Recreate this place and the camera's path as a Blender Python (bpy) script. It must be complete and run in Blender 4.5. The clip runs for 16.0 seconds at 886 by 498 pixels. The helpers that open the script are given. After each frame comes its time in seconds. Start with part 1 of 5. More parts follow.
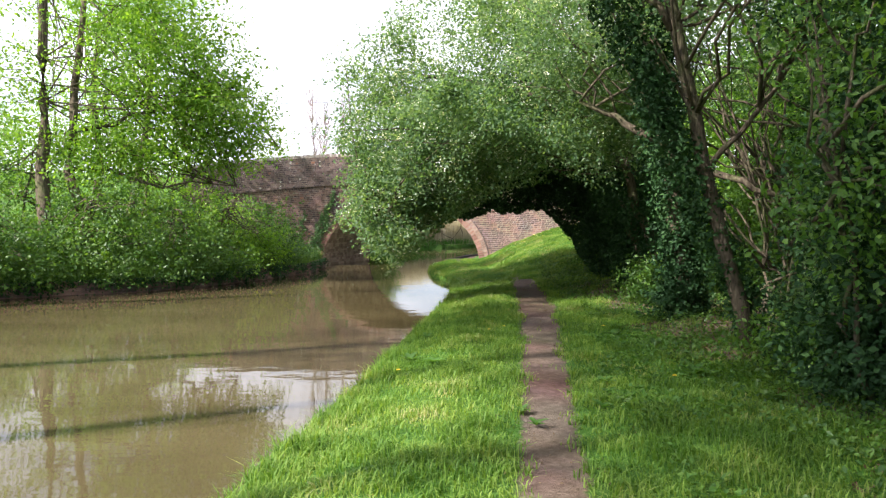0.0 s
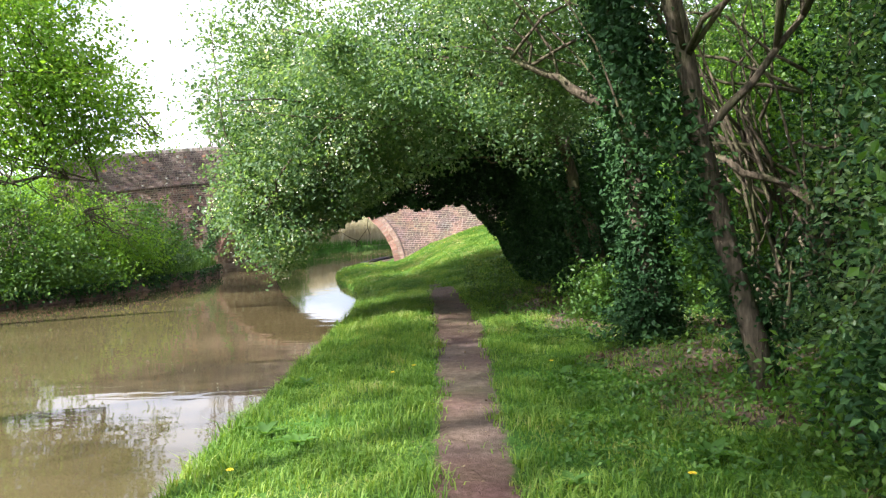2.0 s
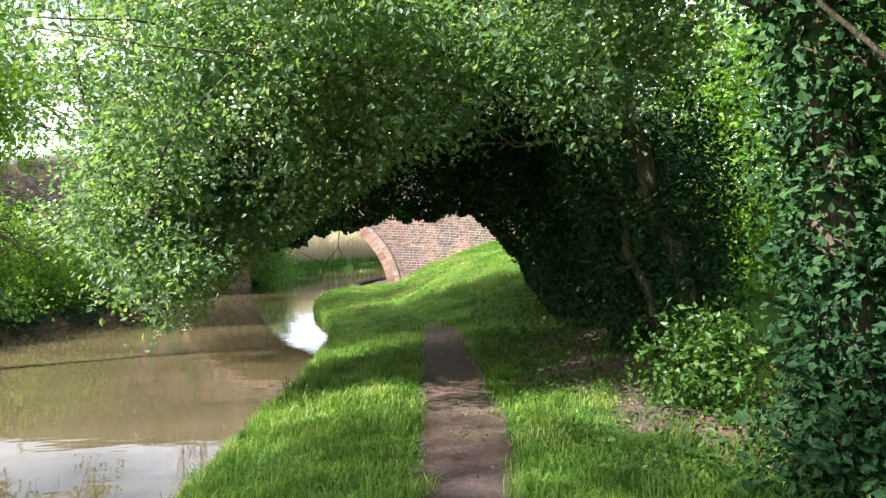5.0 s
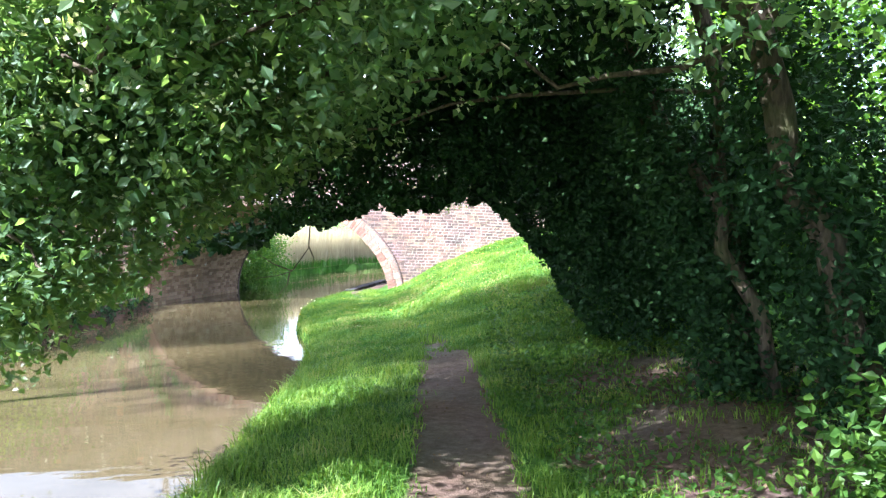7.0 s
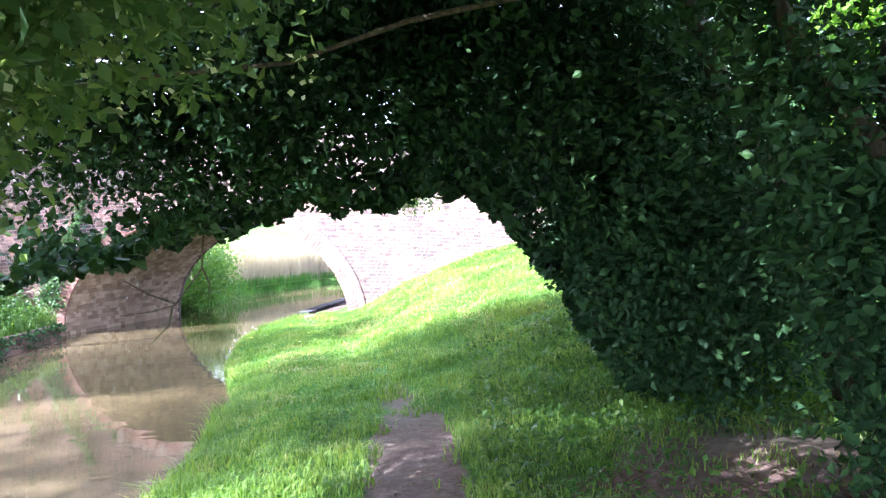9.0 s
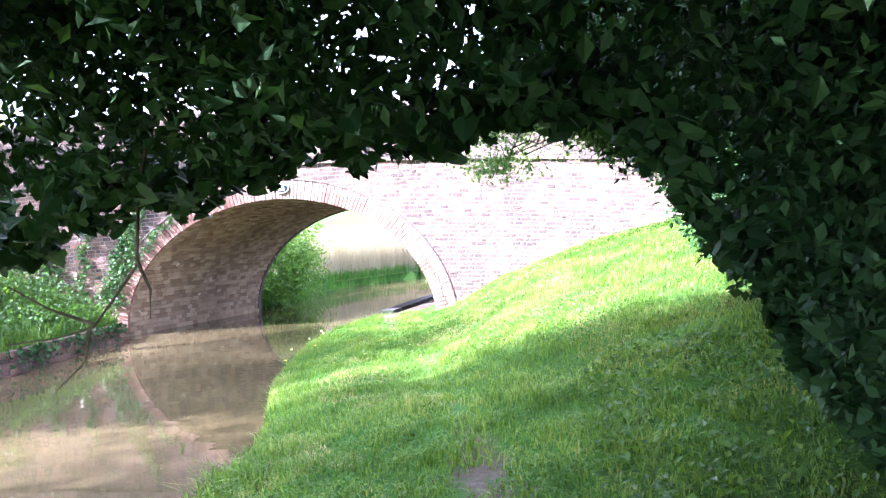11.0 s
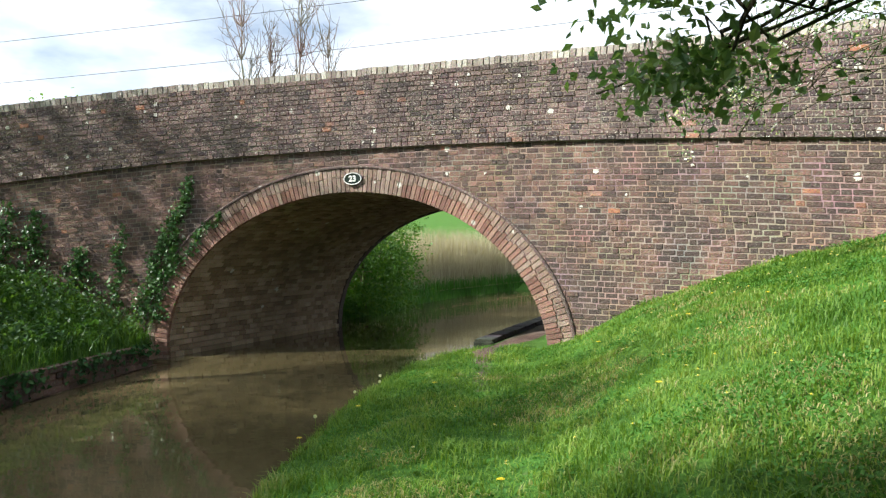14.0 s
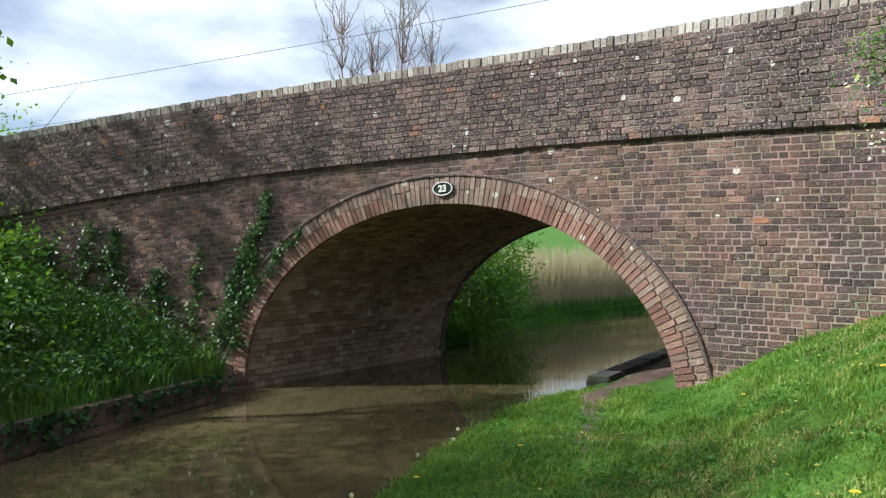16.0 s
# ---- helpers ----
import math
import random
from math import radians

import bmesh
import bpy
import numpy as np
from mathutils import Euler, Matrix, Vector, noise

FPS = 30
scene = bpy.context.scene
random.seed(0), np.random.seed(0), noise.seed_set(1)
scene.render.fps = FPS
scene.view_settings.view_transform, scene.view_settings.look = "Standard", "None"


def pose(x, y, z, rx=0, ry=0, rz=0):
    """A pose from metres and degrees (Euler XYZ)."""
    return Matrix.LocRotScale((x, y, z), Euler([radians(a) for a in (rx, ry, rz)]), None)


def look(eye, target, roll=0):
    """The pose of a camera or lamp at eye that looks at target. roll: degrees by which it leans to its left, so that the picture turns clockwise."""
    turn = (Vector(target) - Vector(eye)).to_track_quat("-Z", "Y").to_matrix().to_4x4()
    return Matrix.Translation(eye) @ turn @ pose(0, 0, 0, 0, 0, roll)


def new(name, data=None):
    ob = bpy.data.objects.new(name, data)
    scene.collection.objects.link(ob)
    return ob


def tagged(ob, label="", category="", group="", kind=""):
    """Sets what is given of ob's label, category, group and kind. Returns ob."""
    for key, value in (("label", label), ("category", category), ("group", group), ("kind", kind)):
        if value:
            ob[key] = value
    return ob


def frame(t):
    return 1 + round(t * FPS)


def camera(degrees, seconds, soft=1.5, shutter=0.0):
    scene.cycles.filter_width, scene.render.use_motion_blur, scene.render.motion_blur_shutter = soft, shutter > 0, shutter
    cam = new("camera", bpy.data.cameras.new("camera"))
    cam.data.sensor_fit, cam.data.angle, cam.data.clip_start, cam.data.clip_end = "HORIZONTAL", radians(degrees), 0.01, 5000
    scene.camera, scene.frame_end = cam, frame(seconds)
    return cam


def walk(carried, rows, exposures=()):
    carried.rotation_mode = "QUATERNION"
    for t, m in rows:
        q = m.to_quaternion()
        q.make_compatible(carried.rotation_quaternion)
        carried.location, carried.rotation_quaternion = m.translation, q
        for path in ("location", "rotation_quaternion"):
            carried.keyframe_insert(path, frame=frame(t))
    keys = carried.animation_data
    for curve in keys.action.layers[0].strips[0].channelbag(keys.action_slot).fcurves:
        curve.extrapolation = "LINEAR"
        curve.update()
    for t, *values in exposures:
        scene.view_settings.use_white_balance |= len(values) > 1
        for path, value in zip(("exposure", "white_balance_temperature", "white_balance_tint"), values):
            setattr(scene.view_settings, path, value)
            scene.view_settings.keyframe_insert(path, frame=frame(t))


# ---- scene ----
cam = camera(60.5, 16.0, soft=1.3)
METRES, EYE, TILT, LEAN, TURN = 19.5, 1.62, -2.0, 0.0, 0.0
ROWS = [
    (0.0, 0.0, 0.0, 0.0, 0.0, 0.0, 0.0),
    (0.5, 0.0042, 0.036, 0.002, -3.04, -0.55, -0.04),
    (1.0, 0.007, 0.0696, 0.0029, -5.41, -0.91, 0.1),
    (1.5, 0.0136, 0.1031, 0.0028, -5.94, -1.09, 0.56),
    (2.0, 0.017, 0.1382, 0.004, -5.93, -0.1, 0.97),
    (2.5, 0.0221, 0.1724, 0.0055, -5.03, 0.67, 0.89),
    (3.0, 0.0252, 0.2063, 0.007, -5.22, 0.8, 0.66),
    (3.5, 0.0282, 0.2403, 0.0077, -5.48, 1.29, 0.61),
    (4.0, 0.0345, 0.2753, 0.0097, -5.88, 1.22, 0.59),
    (6.5, 0.0536, 0.4457, 0.0145, -4.69, 0.83, 1.57),
    (7.0, 0.0589, 0.4804, 0.0153, -4.69, 0.89, 1.52),
    (7.5, 0.0616, 0.5147, 0.0176, -4.88, 0.8, 1.54),
    (8.0, 0.0645, 0.5487, 0.0186, -7.14, 1.36, 2.38),
    (10.5, 0.0865, 0.7059, 0.0201, -1.94, 1.9, 2.54),
    (11.0, 0.0876, 0.7347, 0.0207, 1.05, 1.36, 2.7),
    (11.5, 0.0896, 0.7649, 0.0218, 2.42, 1.1, 2.2),
    (12.0, 0.0912, 0.7951, 0.0245, 2.42, 0.36, 1.83),
    (12.5, 0.089, 0.8253, 0.0259, 2.33, 1.32, 1.43),
    (13.0, 0.0898, 0.8556, 0.0272, 3.84, 2.07, 1.37),
    (13.5, 0.0872, 0.8839, 0.0278, 6.99, 2.55, 1.47),
    (14.0, 0.0883, 0.9098, 0.0303, 10.09, 1.91, 0.91),
    (14.5, 0.0897, 0.9264, 0.0314, 12.53, 0.27, 0.54),
    (15.0, 0.0887, 0.9451, 0.032, 14.56, -1.15, 0.83),
    (15.5, 0.0911, 0.9702, 0.0331, 17.77, -0.41, 1.03),
    (16.0, 0.0886, 0.9923, 0.0346, 19.69, 3.36, 0.8),
]
EXPOSURES = [(0.0, 1.6, 6150, 18), (1.0, 1.8, 6050, 18), (3.0, 2.0, 6000, 18), (4.0, 2.05, 6000, 17), (6.5, 2.55, 5650, 16), (7.0, 2.85, 5350, 18), (7.5, 3.0, 5200, 17), (8.0, 3.3, 5150, 22), (10.5, 3.6, 5150, 33), (11.5, 3.3, 5150, 32), (12.5, 2.85, 5300, 26), (13.0, 2.3, 5800, 12), (13.5, 1.55, 6000, 7), (14.0, 1.15, 6000, 7), (14.5, 0.95, 5900, 6), (15.0, 1.1, 6000, 7), (15.5, 1.2, 6100, 8), (16.0, 0.82, 5750, 8)]
walk(cam, [(t, pose(0, 0, EYE, TILT, LEAN, TURN) @ pose(METRES * x, METRES * y, METRES * z, 90 + pitch, roll, yaw)) for t, x, y, z, yaw, pitch, roll in ROWS], EXPOSURES)

# ---- world and sun ----
SUN_FROM = Vector((-1.0, -0.45, 0.92)).normalized()
world = bpy.data.worlds.new("sky")
scene.world = world
world.use_nodes = True
wn, wl = world.node_tree.nodes, world.node_tree.links
sky = wn.new("ShaderNodeTexSky")
sky.sky_type = "NISHITA"
sky.sun_disc = False
sky.sun_elevation = math.asin(SUN_FROM.z)
sky.sun_rotation = math.atan2(SUN_FROM.x, SUN_FROM.y)
sky.dust_density = 0.8
coord = wn.new("ShaderNodeTexCoord")
squash = wn.new("ShaderNodeMapping")
squash.inputs["Scale"].default_value = (1.0, 1.0, 2.6)
puffs = wn.new("ShaderNodeTexNoise")
puffs.inputs["Scale"].default_value = 2.3
puffs.inputs["Detail"].default_value = 7.0
puffs.inputs["Roughness"].default_value = 0.52
cover = wn.new("ShaderNodeMapRange")
cover.inputs["From Min"].default_value = 0.38
cover.inputs["From Max"].default_value = 0.53
cover.inputs["To Min"].default_value = 0.22
cloud = wn.new("ShaderNodeMix")
cloud.data_type = "RGBA"
cloud.inputs["B"].default_value = (10.5, 10.7, 11.0, 1)
wl.new(coord.outputs["Generated"], squash.inputs["Vector"])
wl.new(squash.outputs["Vector"], puffs.inputs["Vector"])
wl.new(puffs.outputs["Fac"], cover.inputs["Value"])
wl.new(cover.outputs["Result"], cloud.inputs["Factor"])
wl.new(sky.outputs["Color"], cloud.inputs["A"])
wl.new(cloud.outputs["Result"], wn["Background"].inputs["Color"])
wn["Background"].inputs["Strength"].default_value = 0.06
sun = new("sun", bpy.data.lights.new("sun", "SUN"))
sun.data.energy = 5.0
sun.data.angle = radians(0.6)
sun.data.color = (1.0, 0.94, 0.84)
sun.matrix_world = look(SUN_FROM * 60, (0, 0, 0))

# ---- materials ----
def material(name, rough=0.8, spec=0.3):
    m = bpy.data.materials.new(name)
    m.use_nodes = True
    b = m.node_tree.nodes["Principled BSDF"]
    b.inputs["Roughness"].default_value = rough
    b.inputs["Specular IOR Level"].default_value = spec
    return m, m.node_tree.nodes, m.node_tree.links, b


def ramp(nodes, stops):
    r = nodes.new("ShaderNodeValToRGB")
    e = r.color_ramp.elements
    while len(e) < len(stops):
        e.new(0.5)
    for el, (p, c) in zip(e, stops):
        el.position, el.color = p, (*c, 1)
    return r


def noise_node(nodes, links, scale, detail=4.0, vector=None, rough=0.55):
    n = nodes.new("ShaderNodeTexNoise")
    n.inputs["Scale"].default_value, n.inputs["Detail"].default_value, n.inputs["Roughness"].default_value = scale, detail, rough
    if vector is None:
        vector = nodes.new("ShaderNodeTexCoord").outputs["Object"]
    links.new(vector, n.inputs["Vector"])
    return n


def world_vector(nodes):
    return nodes.new("ShaderNodeNewGeometry").outputs["Position"]


def mixed(nodes, links, factor, a, b, blend="MIX"):
    m = nodes.new("ShaderNodeMix")
    m.data_type, m.blend_type = "RGBA", blend
    for key, v in (("Factor", factor), ("A", a), ("B", b)):
        if isinstance(v, (int, float)):
            m.inputs[key].default_value = v
        elif isinstance(v, tuple):
            m.inputs[key].default_value = (*v, 1)
        else:
            links.new(v, m.inputs[key])
    return m.outputs["Result"]


def relief(nodes, links, bsdf, height, strength, distance=0.01):
    b = nodes.new("ShaderNodeBump")
    b.inputs["Strength"].default_value, b.inputs["Distance"].default_value = strength, distance
    links.new(height, b.inputs["Height"])
    links.new(b.outputs["Normal"], bsdf.inputs["Normal"])


def leaf_material(name, stops, translucent=0.45, rough=0.45, spec=0.35, patches=(0.8, 2.0, 0.0, 1.0, 0.62)):
    """Leaves: colour varies from leaf to leaf and in patches; part of the light comes through."""
    m, n, l, b = material(name, rough, spec)
    island = n.new("ShaderNodeNewGeometry")
    col = ramp(n, stops)
    patch = noise_node(n, l, patches[0], patches[1], island.outputs["Position"])
    level = n.new("ShaderNodeMapRange")
    level.inputs["From Min"].default_value, level.inputs["From Max"].default_value = patches[2], patches[3]
    l.new(patch.outputs["Fac"], level.inputs["Value"])
    mix = n.new("ShaderNodeMath")
    mix.operation = "MULTIPLY_ADD"
    mix.inputs[1].default_value = 0.5
    half = n.new("ShaderNodeMath")
    half.operation = "MULTIPLY"
    half.inputs[1].default_value = patches[4]
    l.new(level.outputs["Result"], half.inputs[0])
    l.new(island.outputs["Random Per Island"], mix.inputs[0])
    l.new(half.outputs[0], mix.inputs[2])
    l.new(mix.outputs[0], col.inputs["Fac"])
    l.new(col.outputs["Color"], b.inputs["Base Color"])
    t = n.new("ShaderNodeBsdfTranslucent")
    bright = mixed(n, l, 1.0, col.outputs["Color"], (1.5, 1.45, 0.55), "MULTIPLY")
    l.new(bright, t.inputs["Color"])
    add = n.new("ShaderNodeMixShader")
    add.inputs[0].default_value = translucent
    l.new(b.outputs[0], add.inputs[1])
    l.new(t.outputs[0], add.inputs[2])
    l.new(add.outputs[0], n["Material Output"].inputs["Surface"])
    return m


LEAF_HAWTHORN = leaf_material("hawthorn_leaf", [(0.1, (0.046, 0.10, 0.044)), (0.5, (0.10, 0.185, 0.085)), (0.9, (0.21, 0.30, 0.14))], 0.56)
LEAF_IVY = leaf_material("ivy_leaf", [(0.1, (0.010, 0.032, 0.012)), (0.6, (0.022, 0.06, 0.018)), (0.95, (0.045, 0.10, 0.024))], 0.12, 0.6, 0.15)
LEAF_SPRING = leaf_material("spring_leaf", [(0.1, (0.07, 0.16, 0.018)), (0.5, (0.125, 0.25, 0.025)), (0.95, (0.22, 0.36, 0.035))], 0.5)
LEAF_BUSH = leaf_material("bush_leaf", [(0.1, (0.03, 0.085, 0.015)), (0.5, (0.065, 0.155, 0.025)), (0.95, (0.14, 0.25, 0.035))], 0.45)
LEAF_SHRUB = leaf_material("shrub_leaf", [(0.1, (0.022, 0.06, 0.012)), (0.5, (0.05, 0.12, 0.02)), (0.95, (0.12, 0.21, 0.03))], 0.4)
LEAF_BRAMBLE = leaf_material("bramble_leaf", [(0.1, (0.02, 0.055, 0.016)), (0.5, (0.042, 0.1, 0.028)), (0.95, (0.085, 0.15, 0.04))], 0.4)
LEAF_CLIMBER = leaf_material("climbing_ivy_leaf", [(0.1, (0.02, 0.06, 0.016)), (0.5, (0.042, 0.11, 0.028)), (0.95, (0.10, 0.19, 0.05))], 0.25, 0.42, 0.4)
LEAF_NETTLE = leaf_material("nettle_leaf", [(0.1, (0.03, 0.095, 0.018)), (0.5, (0.055, 0.165, 0.022)), (0.95, (0.10, 0.25, 0.035))], 0.4)
GRASS = leaf_material("grass_blade", [(0.12, (0.05, 0.125, 0.014)), (0.45, (0.115, 0.215, 0.032)), (0.8, (0.215, 0.31, 0.06)), (1.0, (0.38, 0.36, 0.17))], 0.4, 0.5, 0.2, (1.9, 5.0, 0.33, 0.68, 0.56))
REED = leaf_material("dry_reed", [(0.1, (0.26, 0.23, 0.17)), (0.6, (0.36, 0.325, 0.25)), (0.95, (0.46, 0.43, 0.34))], 0.3, 0.7, 0.1)
DRY_GRASS = leaf_material("dry_grass", [(0.1, (0.20, 0.19, 0.07)), (0.6, (0.33, 0.30, 0.13)), (0.95, (0.45, 0.40, 0.22))], 0.3, 0.7, 0.1)
LEAF_CLOVER = leaf_material("clover_leaf", [(0.1, (0.03, 0.10, 0.016)), (0.5, (0.06, 0.16, 0.025)), (0.95, (0.11, 0.23, 0.04))], 0.35, 0.6, 0.2)
BLOSSOM = leaf_material("blossom", [(0.1, (0.65, 0.68, 0.58)), (0.9, (0.82, 0.83, 0.76))], 0.35, 0.6, 0.2)
LITTER = leaf_material("fallen_leaf", [(0.1, (0.06, 0.04, 0.02)), (0.5, (0.12, 0.082, 0.045)), (0.95, (0.27, 0.21, 0.13))], 0.1, 0.8, 0.1)
YELLOW = leaf_material("dandelion_yellow", [(0.1, (0.75, 0.52, 0.01)), (0.9, (0.85, 0.66, 0.03))], 0.1)


def bark_material():
    m, n, l, b = material("bark", 0.9, 0.15)
    obj = n.new("ShaderNodeTexCoord").outputs["Object"]
    stretch = n.new("ShaderNodeMapping")
    stretch.inputs["Scale"].default_value = (1, 1, 0.22)
    l.new(obj, stretch.inputs["Vector"])
    fine = noise_node(n, l, 38, 6, stretch.outputs["Vector"])
    wide = noise_node(n, l, 3.0, 3, obj)
    c = ramp(n, [(0.3, (0.04, 0.033, 0.023)), (0.55, (0.10, 0.08, 0.054)), (0.75, (0.17, 0.145, 0.102))])
    l.new(fine.outputs["Fac"], c.inputs["Fac"])
    moss = ramp(n, [(0.48, (0, 0, 0)), (0.66, (0.55, 0.55, 0.55))])
    l.new(wide.outputs["Fac"], moss.inputs["Fac"])
    l.new(mixed(n, l, moss.outputs["Color"], c.outputs["Color"], (0.085, 0.105, 0.035)), b.inputs["Base Color"])
    relief(n, l, b, fine.outputs["Fac"], 0.9, 0.02)
    return m


BARK = bark_material()


def brick_material(name, stops, lichen=0.5, grime=0.5):
    """Old hand-made brick: each brick has its own colour; grime, pale lichen spots and pitted faces."""
    m, n, l, b = material(name, 0.92, 0.15)
    g = n.new("ShaderNodeNewGeometry")
    info = n.new("ShaderNodeObjectInfo")
    both = n.new("ShaderNodeMath")
    both.operation = "ADD"
    l.new(g.outputs["Random Per Island"], both.inputs[0])
    l.new(info.outputs["Random"], both.inputs[1])
    frac = n.new("ShaderNodeMath")
    frac.operation = "FRACT"
    l.new(both.outputs[0], frac.inputs[0])
    col = ramp(n, stops)
    l.new(frac.outputs[0], col.inputs["Fac"])
    pos = g.outputs["Position"]
    fine = noise_node(n, l, 45, 6, pos, 0.65)
    tall = n.new("ShaderNodeMapping")
    tall.inputs["Scale"].default_value = (1.0, 1.0, 0.4)
    l.new(pos, tall.inputs["Vector"])
    mid = noise_node(n, l, 1.5, 5, tall.outputs["Vector"], 0.6)
    c = mixed(n, l, 0.8, col.outputs["Color"], fine.outputs["Color"], "SOFT_LIGHT")
    dirt = ramp(n, [(0.43, (0.0, 0.0, 0.0)), (0.62, (grime, grime, grime))])
    l.new(mid.outputs["Fac"], dirt.inputs["Fac"])
    c = mixed(n, l, dirt.outputs["Color"], c, (0.062, 0.05, 0.046))
    cells = n.new("ShaderNodeTexVoronoi")
    cells.inputs["Scale"].default_value = 5.5
    cells.inputs["Randomness"].default_value = 1.0
    bent = n.new("ShaderNodeVectorMath")
    bent.operation = "MULTIPLY_ADD"
    l.new(fine.outputs["Color"], bent.inputs[0])
    bent.inputs[1].default_value = (0.06, 0.06, 0.06)
    l.new(pos, bent.inputs[2])
    l.new(bent.outputs[0], cells.inputs["Vector"])
    pick = n.new("ShaderNodeSeparateColor")
    l.new(cells.outputs["Color"], pick.inputs["Color"])
    size = n.new("ShaderNodeMapRange")
    size.inputs["From Min"].default_value, size.inputs["From Max"].default_value = 1.0 - 0.5 * lichen, 1.0
    size.inputs["To Min"].default_value, size.inputs["To Max"].default_value = 0.0, 0.25
    l.new(pick.outputs["Red"], size.inputs["Value"])
    spot = n.new("ShaderNodeMath")
    spot.operation = "LESS_THAN"
    l.new(cells.outputs["Distance"], spot.inputs[0])
    l.new(size.outputs["Result"], spot.inputs[1])
    speck = ramp(n, [(0.56, (0, 0, 0)), (0.66, (lichen * 0.75,) * 3)])
    l.new(noise_node(n, l, 42, 4, pos).outputs["Fac"], speck.inputs["Fac"])
    c = mixed(n, l, speck.outputs["Color"], c, (0.42, 0.38, 0.31))
    c = mixed(n, l, spot.outputs[0], c, (0.55, 0.53, 0.46))
    l.new(c, b.inputs["Base Color"])
    relief(n, l, b, fine.outputs["Fac"], 1.0, 0.02)
    return m


BRICK = brick_material("old_brick", [(0.0, (0.07, 0.05, 0.045)), (0.25, (0.118, 0.078, 0.064)), (0.55, (0.17, 0.104, 0.08)), (0.85, (0.215, 0.132, 0.10)), (0.985, (0.27, 0.175, 0.135)), (0.997, (0.36, 0.16, 0.09))], 0.3, 0.78)
PARAPET = brick_material("weathered_brick", [(0.0, (0.07, 0.054, 0.055)), (0.3, (0.125, 0.088, 0.082)), (0.6, (0.175, 0.12, 0.105)), (0.985, (0.24, 0.17, 0.145)), (0.997, (0.36, 0.16, 0.09))], 1.0, 0.7)
RING = brick_material("arch_brick", [(0.0, (0.19, 0.10, 0.075)), (0.5, (0.29, 0.155, 0.115)), (1.0, (0.36, 0.22, 0.165))], 0.3, 0.35)
WORN_RING = brick_material("worn_arch_brick", [(0.0, (0.23, 0.15, 0.115)), (0.5, (0.315, 0.215, 0.165)), (1.0, (0.39, 0.295, 0.235))], 0.6, 0.5)
COPING = brick_material("lichened_coping", [(0.0, (0.24, 0.20, 0.17)), (0.5, (0.40, 0.35, 0.29)), (1.0, (0.55, 0.51, 0.44))], 0.9, 0.35)
VAULT = brick_material("vault_brick", [(0.0, (0.21, 0.145, 0.095)), (0.5, (0.33, 0.235, 0.155)), (1.0, (0.45, 0.34, 0.24))], 0.1, 0.25)


def plain_material(name, a, b_, scale, rough=0.9, bump=0.5, depth=0.01, detail=6):
    m, n, l, b = material(name, rough, 0.2)
    pos = world_vector(n)
    f = noise_node(n, l, scale, detail, pos, 0.65)
    w = noise_node(n, l, scale * 0.07, 3, pos)
    c = ramp(n, [(0.3, a), (0.7, b_)])
    l.new(f.outputs["Fac"], c.inputs["Fac"])
    l.new(mixed(n, l, 0.6, c.outputs["Color"], w.outputs["Color"], "SOFT_LIGHT"), b.inputs["Base Color"])
    relief(n, l, b, f.outputs["Fac"], bump, depth)
    return m


MORTAR = plain_material("lime_mortar", (0.20, 0.152, 0.12), (0.33, 0.26, 0.21), 30)
STONE = plain_material("towpath_stone", (0.05, 0.045, 0.042), (0.12, 0.108, 0.095), 18)
IRON = plain_material("painted_iron", (0.012, 0.018, 0.016), (0.02, 0.028, 0.025), 40, 0.45, 0.2, 0.002)
WHITE = plain_material("white_paint", (0.62, 0.62, 0.58), (0.8, 0.8, 0.77), 60, 0.55, 0.15, 0.002)
TWIG = plain_material("bare_twig", (0.16, 0.12, 0.09), (0.28, 0.22, 0.17), 20)
WIRE = plain_material("power_wire", (0.08, 0.08, 0.085), (0.1, 0.1, 0.11), 5, 0.6)


def ground_material():
    m, n, l, b = material("ground", 0.95, 0.1)
    pos = world_vector(n)
    fine = noise_node(n, l, 28, 7, pos, 0.7)
    wide = noise_node(n, l, 0.9, 4, pos)
    turf = ramp(n, [(0.3, (0.03, 0.07, 0.012)), (0.55, (0.065, 0.145, 0.022)), (0.8, (0.13, 0.21, 0.045))])
    l.new(fine.outputs["Fac"], turf.inputs["Fac"])
    soil = ramp(n, [(0.25, (0.062, 0.046, 0.032)), (0.5, (0.125, 0.094, 0.068)), (0.72, (0.19, 0.148, 0.112)), (0.85, (0.29, 0.24, 0.195))])
    l.new(noise_node(n, l, 16, 8, pos, 0.75).outputs["Fac"], soil.inputs["Fac"])
    mask = n.new("ShaderNodeAttribute")
    mask.attribute_name = "worn"
    ragged = n.new("ShaderNodeMath")
    ragged.operation = "MULTIPLY_ADD"
    ragged.inputs[1].default_value = 0.9
    ragged.inputs[2].default_value = -0.45
    l.new(noise_node(n, l, 7, 6, pos, 0.7).outputs["Fac"], ragged.inputs[0])
    total = n.new("ShaderNodeMath")
    total.operation = "ADD"
    l.new(mask.outputs["Fac"], total.inputs[0])
    l.new(ragged.outputs[0], total.inputs[1])
    edge = ramp(n, [(0.40, (0, 0, 0)), (0.58, (1, 1, 1))])
    l.new(total.outputs[0], edge.inputs["Fac"])
    c = mixed(n, l, edge.outputs["Color"], turf.outputs["Color"], soil.outputs["Color"])
    l.new(mixed(n, l, 0.35, c, wide.outputs["Color"], "SOFT_LIGHT"), b.inputs["Base Color"])
    relief(n, l, b, fine.outputs["Fac"], 0.8, 0.03)
    return m


